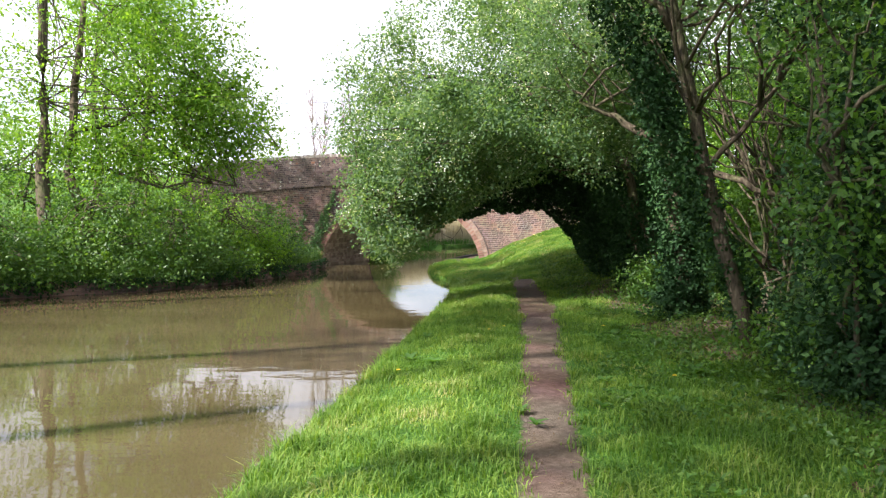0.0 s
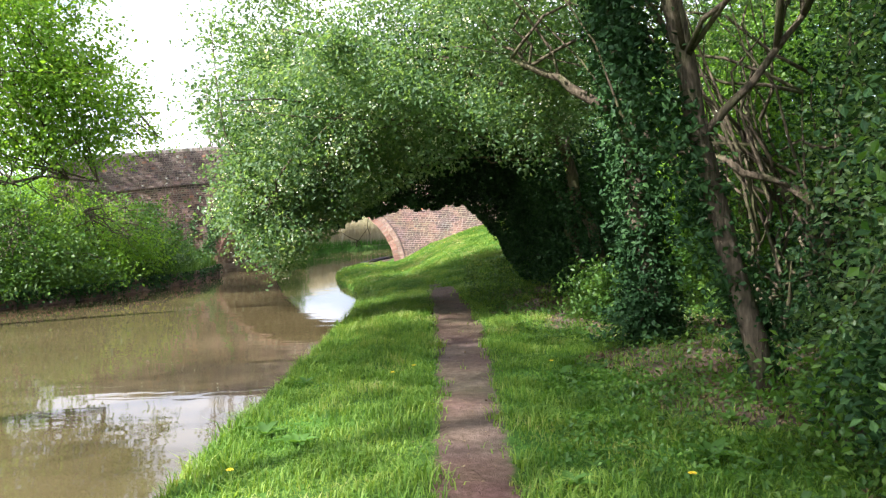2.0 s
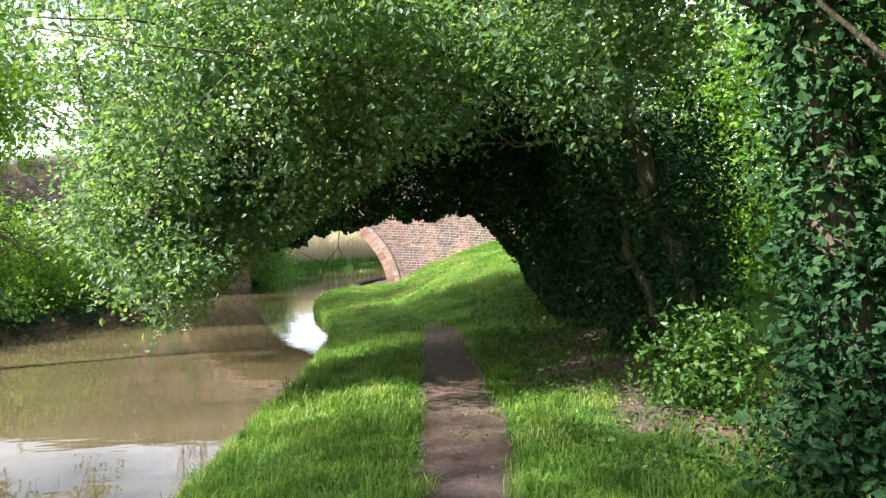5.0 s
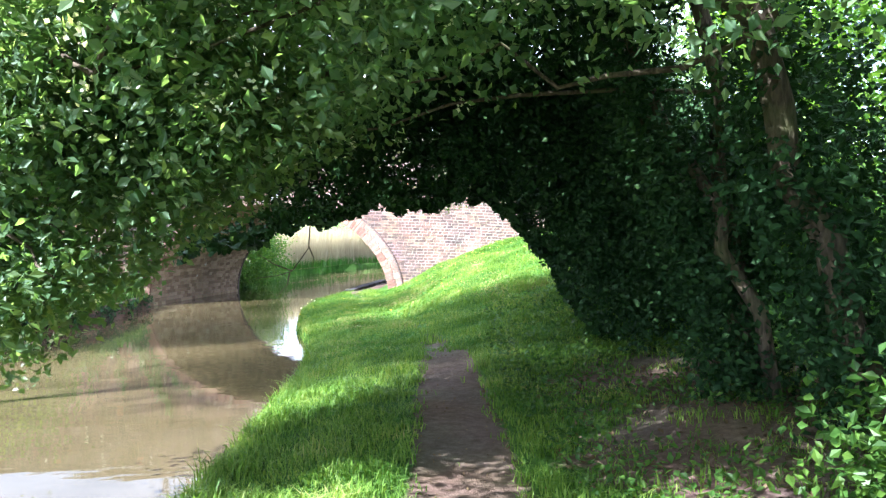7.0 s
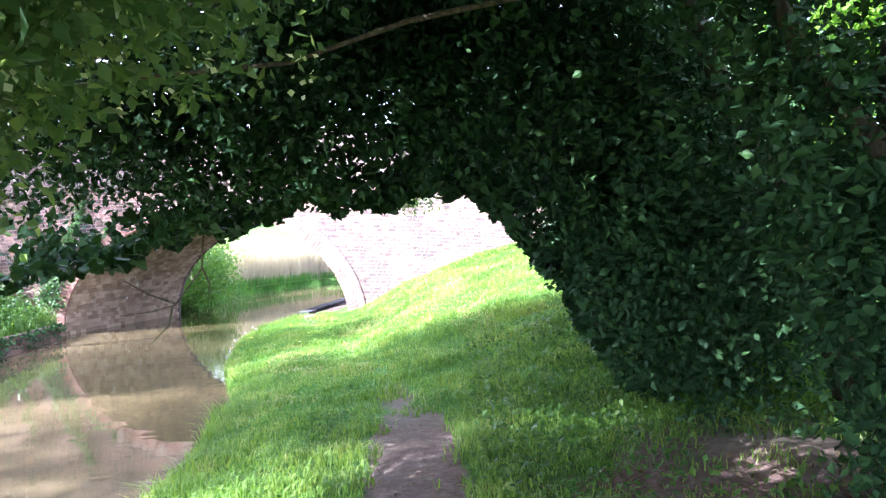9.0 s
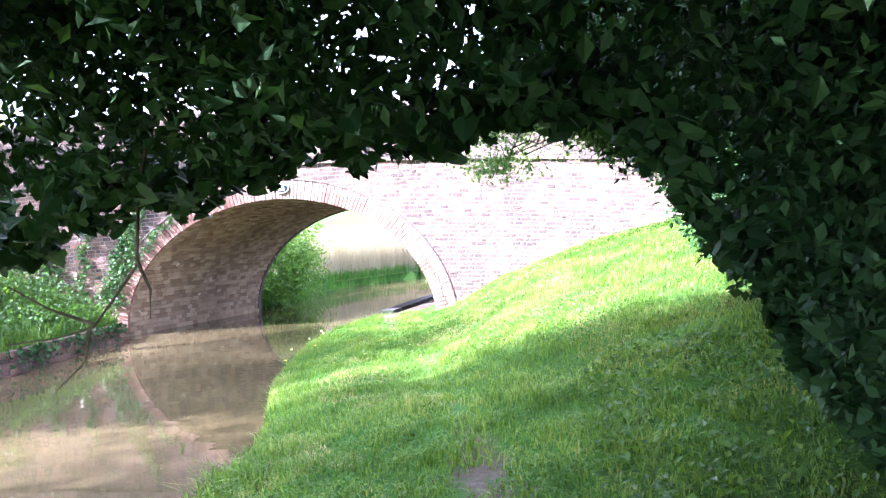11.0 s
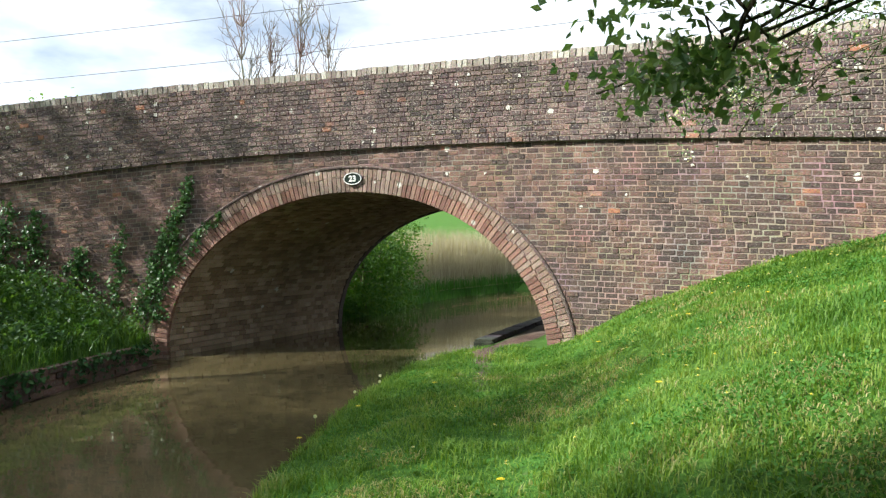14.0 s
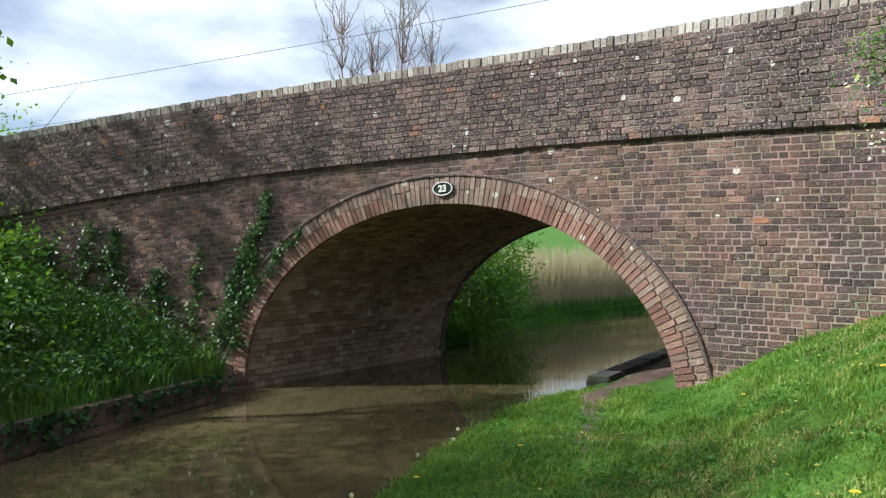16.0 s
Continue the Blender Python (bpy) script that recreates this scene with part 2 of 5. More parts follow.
GROUND = ground_material()


def water_material():
    m, n, l, b = material("canal_water", 0.03, 0.5)
    pos = world_vector(n)
    stretch = n.new("ShaderNodeMapping")
    stretch.inputs["Scale"].default_value = (0.5, 1.0, 1.0)
    l.new(pos, stretch.inputs["Vector"])
    silt = noise_node(n, l, 0.7, 5, stretch.outputs["Vector"])
    c = ramp(n, [(0.3, (0.056, 0.045, 0.021)), (0.7, (0.088, 0.071, 0.034))])
    l.new(silt.outputs["Fac"], c.inputs["Fac"])
    l.new(c.outputs["Color"], b.inputs["Base Color"])
    b.inputs["IOR"].default_value = 1.33
    slow = noise_node(n, l, 1.6, 3, stretch.outputs["Vector"])
    relief(n, l, b, slow.outputs["Fac"], 0.075, 0.05)
    return m


WATER = water_material()

# ---- mesh helpers ----
def mesh_object(name, verts, faces, mat, parent=None, label="", smooth=False):
    """Links arrays of vertices and equal-sized faces as one mesh object."""
    verts = np.asarray(verts, dtype=np.float32).reshape(-1, 3)
    faces = np.asarray(faces, dtype=np.int32)
    k = faces.shape[1]
    me = bpy.data.meshes.new(name)
    me.vertices.add(len(verts))
    me.vertices.foreach_set("co", verts.ravel())
    me.loops.add(faces.size)
    me.loops.foreach_set("vertex_index", faces.ravel())
    me.polygons.add(len(faces))
    me.polygons.foreach_set("loop_start", np.arange(0, faces.size, k, dtype=np.int32))
    me.polygons.foreach_set("loop_total", np.full(len(faces), k, dtype=np.int32))
    me.polygons.foreach_set("use_smooth", np.full(len(faces), smooth))
    me.materials.append(mat)
    me.update(calc_edges=True)
    ob = new(name, me)
    if parent is not None:
        ob.parent = parent
    if label:
        ob["label"] = label
    return ob


def part(name, bm, mat, parent=None, label="", smooth=False):
    me = bpy.data.meshes.new(name)
    bmesh.ops.recalc_face_normals(bm, faces=bm.faces)
    for f in bm.faces:
        f.smooth = smooth
    bm.to_mesh(me)
    bm.free()
    me.materials.append(mat)
    ob = new(name, me)
    if parent is not None:
        ob.parent = parent
    if label:
        ob["label"] = label
    return ob


def tube(bm, pts, radii, sides=8):
    """A tapered limb through points."""
    rings = []
    for i, p in enumerate(pts):
        a = Vector(pts[max(0, i - 1)])
        b = Vector(pts[min(len(pts) - 1, i + 1)])
        q = (b - a).to_track_quat("Z", "Y")
        rings.append([bm.verts.new(Vector(p) + q @ Vector((radii[i] * math.cos(k * math.tau / sides), radii[i] * math.sin(k * math.tau / sides), 0))) for k in range(sides)])
    for r0, r1 in zip(rings, rings[1:]):
        for k in range(sides):
            bm.faces.new((r0[k], r0[(k + 1) % sides], r1[(k + 1) % sides], r1[k]))
    bm.faces.new(rings[-1])
    bm.faces.new(rings[0][::-1])


def wander(rng, start, end, steps, wobble):
    """Points of an uneven limb from start to end."""
    a, b = np.array(start, float), np.array(end, float)
    pts = []
    drift = np.zeros(3)
    for i in range(steps + 1):
        f = i / steps
        if 0 < i < steps:
            drift = drift * 0.6 + rng.normal(0, wobble, 3)
        pts.append(tuple(a + (b - a) * f + drift * math.sin(math.pi * min(1, f + 0.15))))
    return pts


def leaf_mesh(name, rng, places, size, mat, parent=None, label="", fold=0.25, up=0.5, spread=0.35, aspect=0.62, point=0.0):
    """One folded leaf of two triangles at each place, or, with point, a heart-shaped leaf of six. places: points, or points with their sprays' directions and normals."""
    c, way, face = places if isinstance(places, tuple) else (np.asarray(places), None, None)
    n = len(c)
    axis = rng.normal(0, 1, (n, 3))
    axis[:, 2] *= 0.7
    axis[:, 2] -= 0.15
    axis /= np.linalg.norm(axis, axis=1)[:, None]
    nor = rng.normal(0, 1, (n, 3))
    nor[:, 2] = np.abs(nor[:, 2]) + up
    if way is not None:
        axis = axis * 0.9 + way * 0.6
        axis /= np.linalg.norm(axis, axis=1)[:, None]
        nor = rng.normal(0, 0.42, (n, 3)) + face
    nor -= axis * (nor * axis).sum(1)[:, None]
    nor /= np.linalg.norm(nor, axis=1)[:, None] + 1e-9
    side = np.cross(axis, nor)
    s = (size * (1 + spread * rng.uniform(-1, 1, n)))[:, None]
    if not point:
        v = np.stack([c - axis * s * 0.5, c + side * s * aspect * 0.5 + nor * s * fold * 0.4 - axis * s * 0.05, c + axis * s * 0.5, c - side * s * aspect * 0.5 + nor * s * fold * 0.4 - axis * s * 0.05], 1).reshape(-1, 3)
        base = np.arange(n)[:, None] * 4
        f = np.concatenate([base + [0, 1, 2], base + [0, 2, 3]])
    else:
        plan = [(-0.26, 0, 0), (-0.42, 0.24, 0.05), (-0.26, 0.46, 0.09), (0.08, 0.36, 0.06), (0.58, 0, -0.06), (0.08, -0.36, 0.06), (-0.26, -0.46, 0.09), (-0.42, -0.24, 0.05)]
        v = np.stack([c + axis * s * a + side * s * b + nor * s * h for a, b, h in plan], 1).reshape(-1, 3)
        base = np.arange(n)[:, None] * 8
        f = np.concatenate([base + [0, i, i + 1] for i in range(1, 7)])
    return mesh_object(name, v, f, mat, parent, label)


def clumps(rng, blobs, keep=None, per=14, reach=0.16, shell=0.5, gaps=0.0, hang=0.25):
    """Leaf places in sprays along twig ends spread through ellipsoids (x, y, z, rx, ry, rz, sprays): points, directions, normals."""
    tips, outs = [], []
    for x, y, z, rx, ry, rz, count in blobs:
        d = rng.normal(0, 1, (count, 3))
        d /= np.linalg.norm(d, axis=1)[:, None]
        r = shell + (1 - shell) * rng.uniform(0, 1, count) ** 0.6
        lump = np.array([noise.noise((float(a) * 2.0 + x, float(b) * 2.0 + y, float(c) * 2.0 + z)) for a, b, c in d])
        fine = np.array([noise.noise((float(a) * 5.0 + y, float(b) * 5.0 + z, float(c) * 5.0 + x)) for a, b, c in d])
        r = r * (1 + 0.38 * lump + 0.22 * fine)
        tips.append(d * r[:, None] * [rx, ry, rz] + [x, y, z])
        outs.append(d)
    tips, outs = np.concatenate(tips), np.concatenate(outs)
    ok = np.array([noise.noise((p[0] * 1.4, p[1] * 1.4, p[2] * 1.4)) > gaps - 0.55 for p in tips.tolist()])
    if keep is not None:
        ok &= keep(tips)
    tips, outs = tips[ok], outs[ok]
    way = outs * 0.8 + rng.normal(0, 0.55, outs.shape)
    way[:, 2] -= hang
    way /= np.linalg.norm(way, axis=1)[:, None]
    face = outs * 0.45 + rng.normal(0, 0.45, outs.shape)
    face[:, 2] += 0.75
    face /= np.linalg.norm(face, axis=1)[:, None]
    k = np.repeat(np.arange(len(tips)), per)
    u = rng.uniform(-1.3, 1.3, len(k))
    pts = tips[k] + way[k] * (u * reach * 1.3)[:, None] + rng.normal(0, reach * 0.42, (len(k), 3)) * [1, 1, 0.8]
    ok = keep(pts) if keep is not None else np.ones(len(pts), bool)
    return pts[ok], way[k][ok], face[k][ok]

# ---- plan: banks, path and heights ----
def right_bank(y):
    return np.interp(y, [-60, -8, 4, 6.2, 10.5, 14.5, 17.6, 19.6, 20.6, 22.3, 25, 27.3, 28.4, 31.5, 33, 36, 40, 44, 56, 62], [-4, -2.4, -1.2, -0.9, -0.4, 0.05, 0.2, 0.2, 0.05, -0.3, -0.5, -0.35, 0.1, 0.75, 1.1, 3, 8, 20, 40, 60])


def left_bank(y):
    return np.interp(y, [-60, -10, 8, 14, 16.2, 17.5, 18.9, 20.6, 22, 24.3, 27.9, 28.5, 33, 36, 38, 41, 46, 50, 54, 62], [-13, -12.5, -12, -11, -9.3, -7.2, -6.2, -5.5, -5.0, -4.35, -4.4, -4.95, -3.6, -3.4, -3.1, -2.4, -0.4, 4, 14, 60])


def path_centre(y):
    return np.interp(y, [-10, 0, 3.7, 5.8, 8.6, 12.1, 14.7, 17.8, 18.9, 22.6, 23.8, 25.3, 27.5, 33, 60], [-0.6, 0.2, 0.55, 0.8, 1.12, 1.5, 1.65, 1.85, 1.75, 1.3, 1.0, 0.72, 0.5, 1.9, 40])


def smooth01(v):
    v = np.clip(v, 0, 1)
    return v * v * (3 - 2 * v)


def height(x, y):
    """The ground's height; the water lies at 0."""
    x, y = np.asarray(x, float), np.asarray(y, float)
    near_bridge = smooth01((y - 16) / 9)
    rise = np.interp(x, [1.2, 1.7, 2.4, 3.1, 4.0, 5.2, 8, 12, 40], [0, 0.15, 0.55, 0.86, 1.15, 1.45, 2.3, 2.6, 2.6])
    rise = np.where(y > 30, np.interp(x, [3, 6, 9, 40], [0, 1.6, 2.4, 2.6]) * smooth01((40 - y) / 7), rise * near_bridge)
    dr = x - right_bank(y)
    land_r = 0.13 + 0.14 * smooth01(dr / 0.9) + rise + 0.10 * smooth01((x - 2.3) / 1.5) * (1 - near_bridge)
    dl = left_bank(y) - x
    bank = np.interp(dl, [0, 0.45, 1.2, 2.9, 4.1, 8, 20], [0.28, 0.42, 0.8, 1.4, 1.8, 2.4, 2.6])
    land_l = 0.3 + (bank - 0.3) * (0.25 + 0.75 * smooth01((y - 19) / 8)) * np.where(y > 33, 1 - 0.8 * smooth01((y - 33) / 4), 1)
    land = np.where(dr > dl, land_r, land_l)
    out = np.maximum(dr, dl)
    land = land + 0.03 * np.sin(x * 2.3 + y * 0.7) * np.sin(y * 1.9 - x) * smooth01(out)
    far = np.clip(np.hypot(x, y) - 55, 0, None)
    land = land + 22 * smooth01(far / 330) * smooth01((y + 40) / 120)
    edge = smooth01((out + 0.16) / 0.2)
    return -0.75 + (land + 0.75) * edge


def worn(x, y):
    half = np.interp(y, [-10, 3, 8, 12, 17, 18.6, 19.4, 23, 25, 26.5, 27.5, 33], [0.03, 0.04, 0.09, 0.18, 0.16, 0.1, 0.02, 0.02, 0.02, 0.02, 0.06, 0.6])
    full = np.interp(y, [-10, 17.2, 18.0, 20.5, 24, 26.5, 28, 33], [1, 1, 0.62, 0.38, 0.4, 0.62, 1, 1])
    p = np.clip(1 - (np.abs(x - path_centre(y)) - half) / 0.26, 0, 1) * full
    litter = np.clip((x - (2.15 + 0.25 * np.sin(y * 1.3) + 0.2 * np.sin(y * 3.1))) / 0.7, 0, 1) * np.clip((18.0 - y) / 2, 0, 1) * np.clip((6.5 - x) / 2, 0, 1)
    shade = np.clip((y - 12) / 2, 0, 1) * np.clip((17.8 - y) / 2, 0, 1) * np.clip((x - 2.0) / 0.6, 0, 1) * np.clip((6.5 - x) / 2, 0, 1)
    return np.maximum(np.maximum(p, litter * 0.7), shade * 0.5)


def spaced(lo, fine_lo, fine_hi, hi, step):
    a = list(np.arange(fine_lo, fine_hi, step))
    v, s = fine_hi, step
    while v < hi:
        a.append(v)
        s *= 1.35
        v += s
    a.append(hi)
    v, s, b = fine_lo, step, []
    while v > lo:
        s *= 1.35
        v -= s
        b.append(max(v, lo))
    return np.array(b[::-1] + a)


def build_ground():
    xs, ys = spaced(-600, -13, 9, 600, 0.12), spaced(-400, -4, 36, 900, 0.14)
    gx, gy = np.meshgrid(xs, ys)
    v = np.stack([gx, gy, height(gx, gy)], -1).reshape(-1, 3)
    w, h = len(xs), len(ys)
    i = (np.arange(h - 1)[:, None] * w + np.arange(w - 1)).ravel()
    ob = mesh_object("ground", v, np.stack([i, i + 1, i + 1 + w, i + w], 1), GROUND, smooth=True)
    a = ob.data.attributes.new("worn", "FLOAT", "POINT")
    a.data.foreach_set("value", worn(gx, gy).astype(np.float32).ravel())
    tagged(ob, "grassy canal bank with a trodden earth towpath", "ground", kind="structure")


build_ground()

bm = bmesh.new()
bmesh.ops.create_grid(bm, x_segments=1, y_segments=1, size=1)
for v in bm.verts:
    v.co = Vector((v.co.x * 70, 10 + v.co.y * 70, 0))
tagged(part("water", bm, WATER), "murky brown still canal water", "water", kind="structure")

# ---- the bridge ----
MID, HALF, RISE, SPRING = -1.60, 2.92, 2.34, 0.10
AXIS = Vector((0.3, 1.0, 0)).normalized()
DEPTH = 4.6


def face_y(x):
    return 28.55 - (0.045 if x > -3 else 0.02) * (x + 3) ** 2


def face_point(x, z, out=0.0):
    """A point on the curved front, set out towards the canal's near reach."""
    slope = -2 * (0.045 if x > -3 else 0.02) * (x + 3)
    n = Vector((slope, -1, 0)).normalized()
    return Vector((x, face_y(x), z)) + n * out


def top_z(x):
    return 4.12 - 0.0102 * (x + 2) ** 2


def string_z(x):
    return 3.09 - 0.0112 * (x + 1.8) ** 2


def arch_z(x, grow=0.0):
    u = (x - MID) / (HALF + grow)
    return SPRING + (RISE + grow) * math.sqrt(1 - u * u) if abs(u) < 1 else None


bridge = tagged(new("bridge"), "old red brick humpback canal bridge with curved wing walls", "bridge")
bridge.location = (MID, 28.4, 0)
LEFT_END, RIGHT_END = -9.5, 5.16


def under(ob):
    ob.parent = bridge
    ob.matrix_parent_inverse = Matrix.Translation(-bridge.location)
    return ob


def shell_wall(name, shift, thick, grow, material_):
    """A curved wall with the arch left open, from below ground up to the coping."""
    xs = sorted(set([round(v, 4) for v in np.arange(LEFT_END, RIGHT_END, 0.1)] + [RIGHT_END, MID - HALF - grow + 0.001, MID + HALF + grow - 0.001]))
    bm = bmesh.new()
    cols = []
    for x in xs:
        z0 = arch_z(x, grow)
        z0 = -0.9 if z0 is None else z0
        cols.append([bm.verts.new(face_point(x, z, o) + shift) for z, o in ((z0, 0), (string_z(x), 0), (top_z(x), 0), (top_z(x), -thick), (string_z(x), -thick), (z0, -thick))])
    for a, b in zip(cols, cols[1:]):
        for i in range(6):
            bm.faces.new((a[i], b[i], b[(i + 1) % 6], a[(i + 1) % 6]))
    bm.faces.new(cols[0])
    bm.faces.new(cols[-1][::-1])
    return under(part(name, bm, material_))


BACK = AXIS * DEPTH
shell_wall("front_wall", Vector((0, 0, 0)), 0.42, 0.02, MORTAR)
shell_wall("back_wall", BACK, 0.3, 0.0, BRICK)

# deck between the parapets, closing the top
bm = bmesh.new()
rows = []
for x in np.arange(LEFT_END, RIGHT_END + 0.01, 0.5):
    a, b = face_point(x, string_z(x) + 0.1, -0.4), face_point(x, string_z(x) + 0.1, 0) + BACK
    lo = [p - Vector((0, 0, 0.25)) for p in (a, b)]
    rows.append([bm.verts.new(p) for p in (a, b, lo[1], lo[0])])
for a, b in zip(rows, rows[1:]):
    for i in range(4):
        bm.faces.new((a[i], b[i], b[(i + 1) % 4], a[(i + 1) % 4]))
bm.faces.new(rows[0])
bm.faces.new(rows[-1][::-1])
under(part("deck", bm, STONE))


def arc_points(n, grow=0.0, a0=0.0, a1=math.pi):
    """Points evenly along the arch's curve from left foot to right foot, with outward directions."""
    th = np.linspace(math.pi, 0, 721)
    px, pz = MID + (HALF + grow) * np.cos(th), SPRING + (RISE + grow) * np.sin(th)
    px, pz = np.concatenate([[px[0]], px, [px[-1]]]), np.concatenate([[-0.7], pz, [-0.7]])
    s = np.concatenate([[0], np.cumsum(np.hypot(np.diff(px), np.diff(pz)))])
    t = (np.arange(n) + 0.5) / n * s[-1]
    x, z = np.interp(t, s, px), np.interp(t, s, pz)
    dx = np.interp(t + 0.02, s, px) - np.interp(t - 0.02, s, px)
    dz = np.interp(t + 0.02, s, pz) - np.interp(t - 0.02, s, pz)
    k = np.hypot(dx, dz)
    return x, z, -dz / k, dx / k, s[-1] / n


# vault: mortar lining with courses of bricks on its inside
VAULT_DEEP = DEPTH
x0, z0, nx0, nz0, _ = arc_points(96, 0.05)
bm = bmesh.new()
rings = []
for d in (0.05, VAULT_DEEP):
    rings.append([[bm.verts.new(face_point(x, z) + AXIS * d + Vector((nx * g, 0, nz * g))) for x, z, nx, nz in zip(x0, z0, nx0, nz0)] for g in (0.0, 0.3)])
for i in range(95):
    for q in ((rings[0][0], rings[1][0]), (rings[0][1], rings[1][1]), (rings[0][0], rings[0][1]), (rings[1][0], rings[1][1])):
        bm.faces.new((q[0][i], q[0][i + 1], q[1][i + 1], q[1][i]))
vault = under(part("vault", bm, MORTAR))


def box_arrays(corners):
    """Faces of boxes given as (n, 8, 3): four front corners, then four back ones."""
    c = np.asarray(corners, float)
    b = np.arange(len(c))[:, None] * 8
    f = np.concatenate([b + q for q in ([0, 1, 2, 3], [0, 4, 5, 1], [1, 5, 6, 2], [2, 6, 7, 3], [3, 7, 4, 0])])
    return c.reshape(-1, 3), f


rng = np.random.default_rng(5)
boxes = []
ax, az, anx, anz, pitch = arc_points(114, 0.0)
for i in range(114):
    d = -0.02 + (0.09 if i % 2 else 0.0)
    tx, tz = anz[i], -anx[i]
    while d < VAULT_DEEP - 0.05:
        length = 0.18 if d + 0.18 < VAULT_DEEP else VAULT_DEEP - d
        g = rng.uniform(-0.011, 0.011)
        cs = []
        for inn in (0.0 + g, 0.06):
            for dd, tt in ((max(d, 0.06), -1), (max(d, 0.06), 1), (d + length - 0.012, 1), (d + length - 0.012, -1)):
                h = tt * (pitch * 0.5 - 0.006)
                cs.append(face_point(ax[i], az[i]) + AXIS * dd + Vector((tx * h + anx[i] * inn, 0, tz * h + anz[i] * inn)))
        boxes.append(cs)
        d += length
v, f = box_arrays(boxes)
vb = mesh_object("vault_bricks", v, f, VAULT)
under(vb)
tagged(vb, "soot-stained bricks lining the vault", kind="stuff")

# ring of radial bricks, each a piece of its own
bm = bmesh.new()
bmesh.ops.create_cube(bm, size=1)
bmesh.ops.bevel(bm, geom=bm.edges[:], offset=0.025, segments=1, affect="EDGES")
unit = bpy.data.meshes.new("brick")
bm.to_mesh(unit)
bm.free()


def brick_mesh(name, mat):
    me = unit.copy()
    me.name = name
    me.materials.append(mat)
    return me


RING_MESH, WORN_MESH, COPE_MESH, WALL_MESH = (brick_mesh("brick", m) for m in (RING, WORN_RING, COPING, BRICK))


def piece(name, me, parent, matrix):
    ob = new(name, me)
    ob.parent = parent
    ob.matrix_parent_inverse = parent.matrix_world.inverted() if parent.parent is None else (parent.parent.matrix_basis @ parent.matrix_parent_inverse @ parent.matrix_basis).inverted()
    ob.matrix_basis = matrix
    return ob


bm = bmesh.new()
hood = []
hx, hz, hnx, hnz, _ = arc_points(120, 0.35)
for x, z, nx, nz in zip(hx, hz, hnx, hnz):
    if z < 0.3:
        continue
    hood.append([bm.verts.new(face_point(x + nx * g, z + nz * g, o)) for g, o in ((0, 0.0), (0, 0.035), (0.02, 0.04), (0.035, 0.03), (0.035, 0.0))])
for a, b in zip(hood, hood[1:]):
    for i in range(5):
        bm.faces.new((a[i], b[i], b[(i + 1) % 5], a[(i + 1) % 5]))
arch_ring = under(part("arch_ring", bm, PARAPET, label="moulded brick drip course over the arch"))

PLATE_X = -1.47
rx, rz, rnx, rnz, rp = arc_points(148, 0.0)
for i in range(148):
    if rz[i] < -0.25:
        continue
    split = 0.2 + rng.uniform(-0.03, 0.03)
    for lo, hi in ((0, split), (split + 0.008, 0.345)):
        g = (lo + hi) / 2
        widen = 1 + g / 2.6
        c = face_point(rx[i] + rnx[i] * g, rz[i] + rnz[i] * g, -0.028 + rng.uniform(-0.006, 0.006))
        slope = -2 * (0.045 if rx[i] > -3 else 0.02) * (rx[i] + 3)
        yaw = math.atan(slope)
        roll = math.atan2(rnz[i], rnx[i])
        m = Matrix.Translation(c) @ Matrix.Rotation(yaw, 4, "Z") @ Matrix.Rotation(-roll, 4, "Y") @ Matrix.Diagonal((hi - lo, 0.1, rp * widen - 0.009, 1))
        piece("brick", WORN_MESH if lo > 0 or rng.uniform() < 0.06 or abs(rx[i] - PLATE_X) < 0.75 else RING_MESH, arch_ring, m)

# the parapet stands a little proud of the wall
bm = bmesh.new()
cols = []
for x in np.arange(LEFT_END, RIGHT_END + 0.01, 0.15):
    cols.append([bm.verts.new(face_point(x, string_z(x) + dz, o + 0.006 * noise.noise((x * 3, dz * 20, 1)))) for dz, o in ((-0.03, 0.0), (-0.03, 0.036), (top_z(x) - string_z(x), 0.036), (top_z(x) - string_z(x), 0.0))])
for a, b in zip(cols, cols[1:]):
    for i in range(4):
        bm.faces.new((a[i], b[i], b[(i + 1) % 4], a[(i + 1) % 4]))
under(part("parapet", bm, MORTAR, label="parapet standing slightly proud of the wall below"))

# coping: bricks on edge
bm = bmesh.new()
cols = []
for x in np.arange(LEFT_END, RIGHT_END + 0.01, 0.25):
    cols.append([bm.verts.new(face_point(x, top_z(x) + dz, o)) for dz, o in ((0.0, 0.0), (0.075, 0.0), (0.075, -0.42), (0.0, -0.42))])
for a, b in zip(cols, cols[1:]):
    for i in range(4):
        bm.faces.new((a[i], b[i], b[(i + 1) % 4], a[(i + 1) % 4]))
coping = under(part("coping", bm, MORTAR, label="coping of bricks on edge, grey with lichen"))
x = LEFT_END + 0.04
while x < RIGHT_END:
    slope = -2 * (0.045 if x > -3 else 0.02) * (x + 3)
    tilt = -math.atan(-2 * 0.0102 * (x + 2))
    m = Matrix.Translation(face_point(x, top_z(x) + 0.05 + rng.uniform(-0.008, 0.008), -0.2)) @ Matrix.Rotation(math.atan(slope) + rng.uniform(-0.02, 0.02), 4, "Z") @ Matrix.Rotation(tilt + rng.uniform(-0.05, 0.05), 4, "Y") @ Matrix.Diagonal((0.072, 0.47 + rng.uniform(-0.02, 0.02), 0.11, 1))
    piece("brick", COPE_MESH, coping, m)
    x += 0.082 / math.hypot(1, slope)

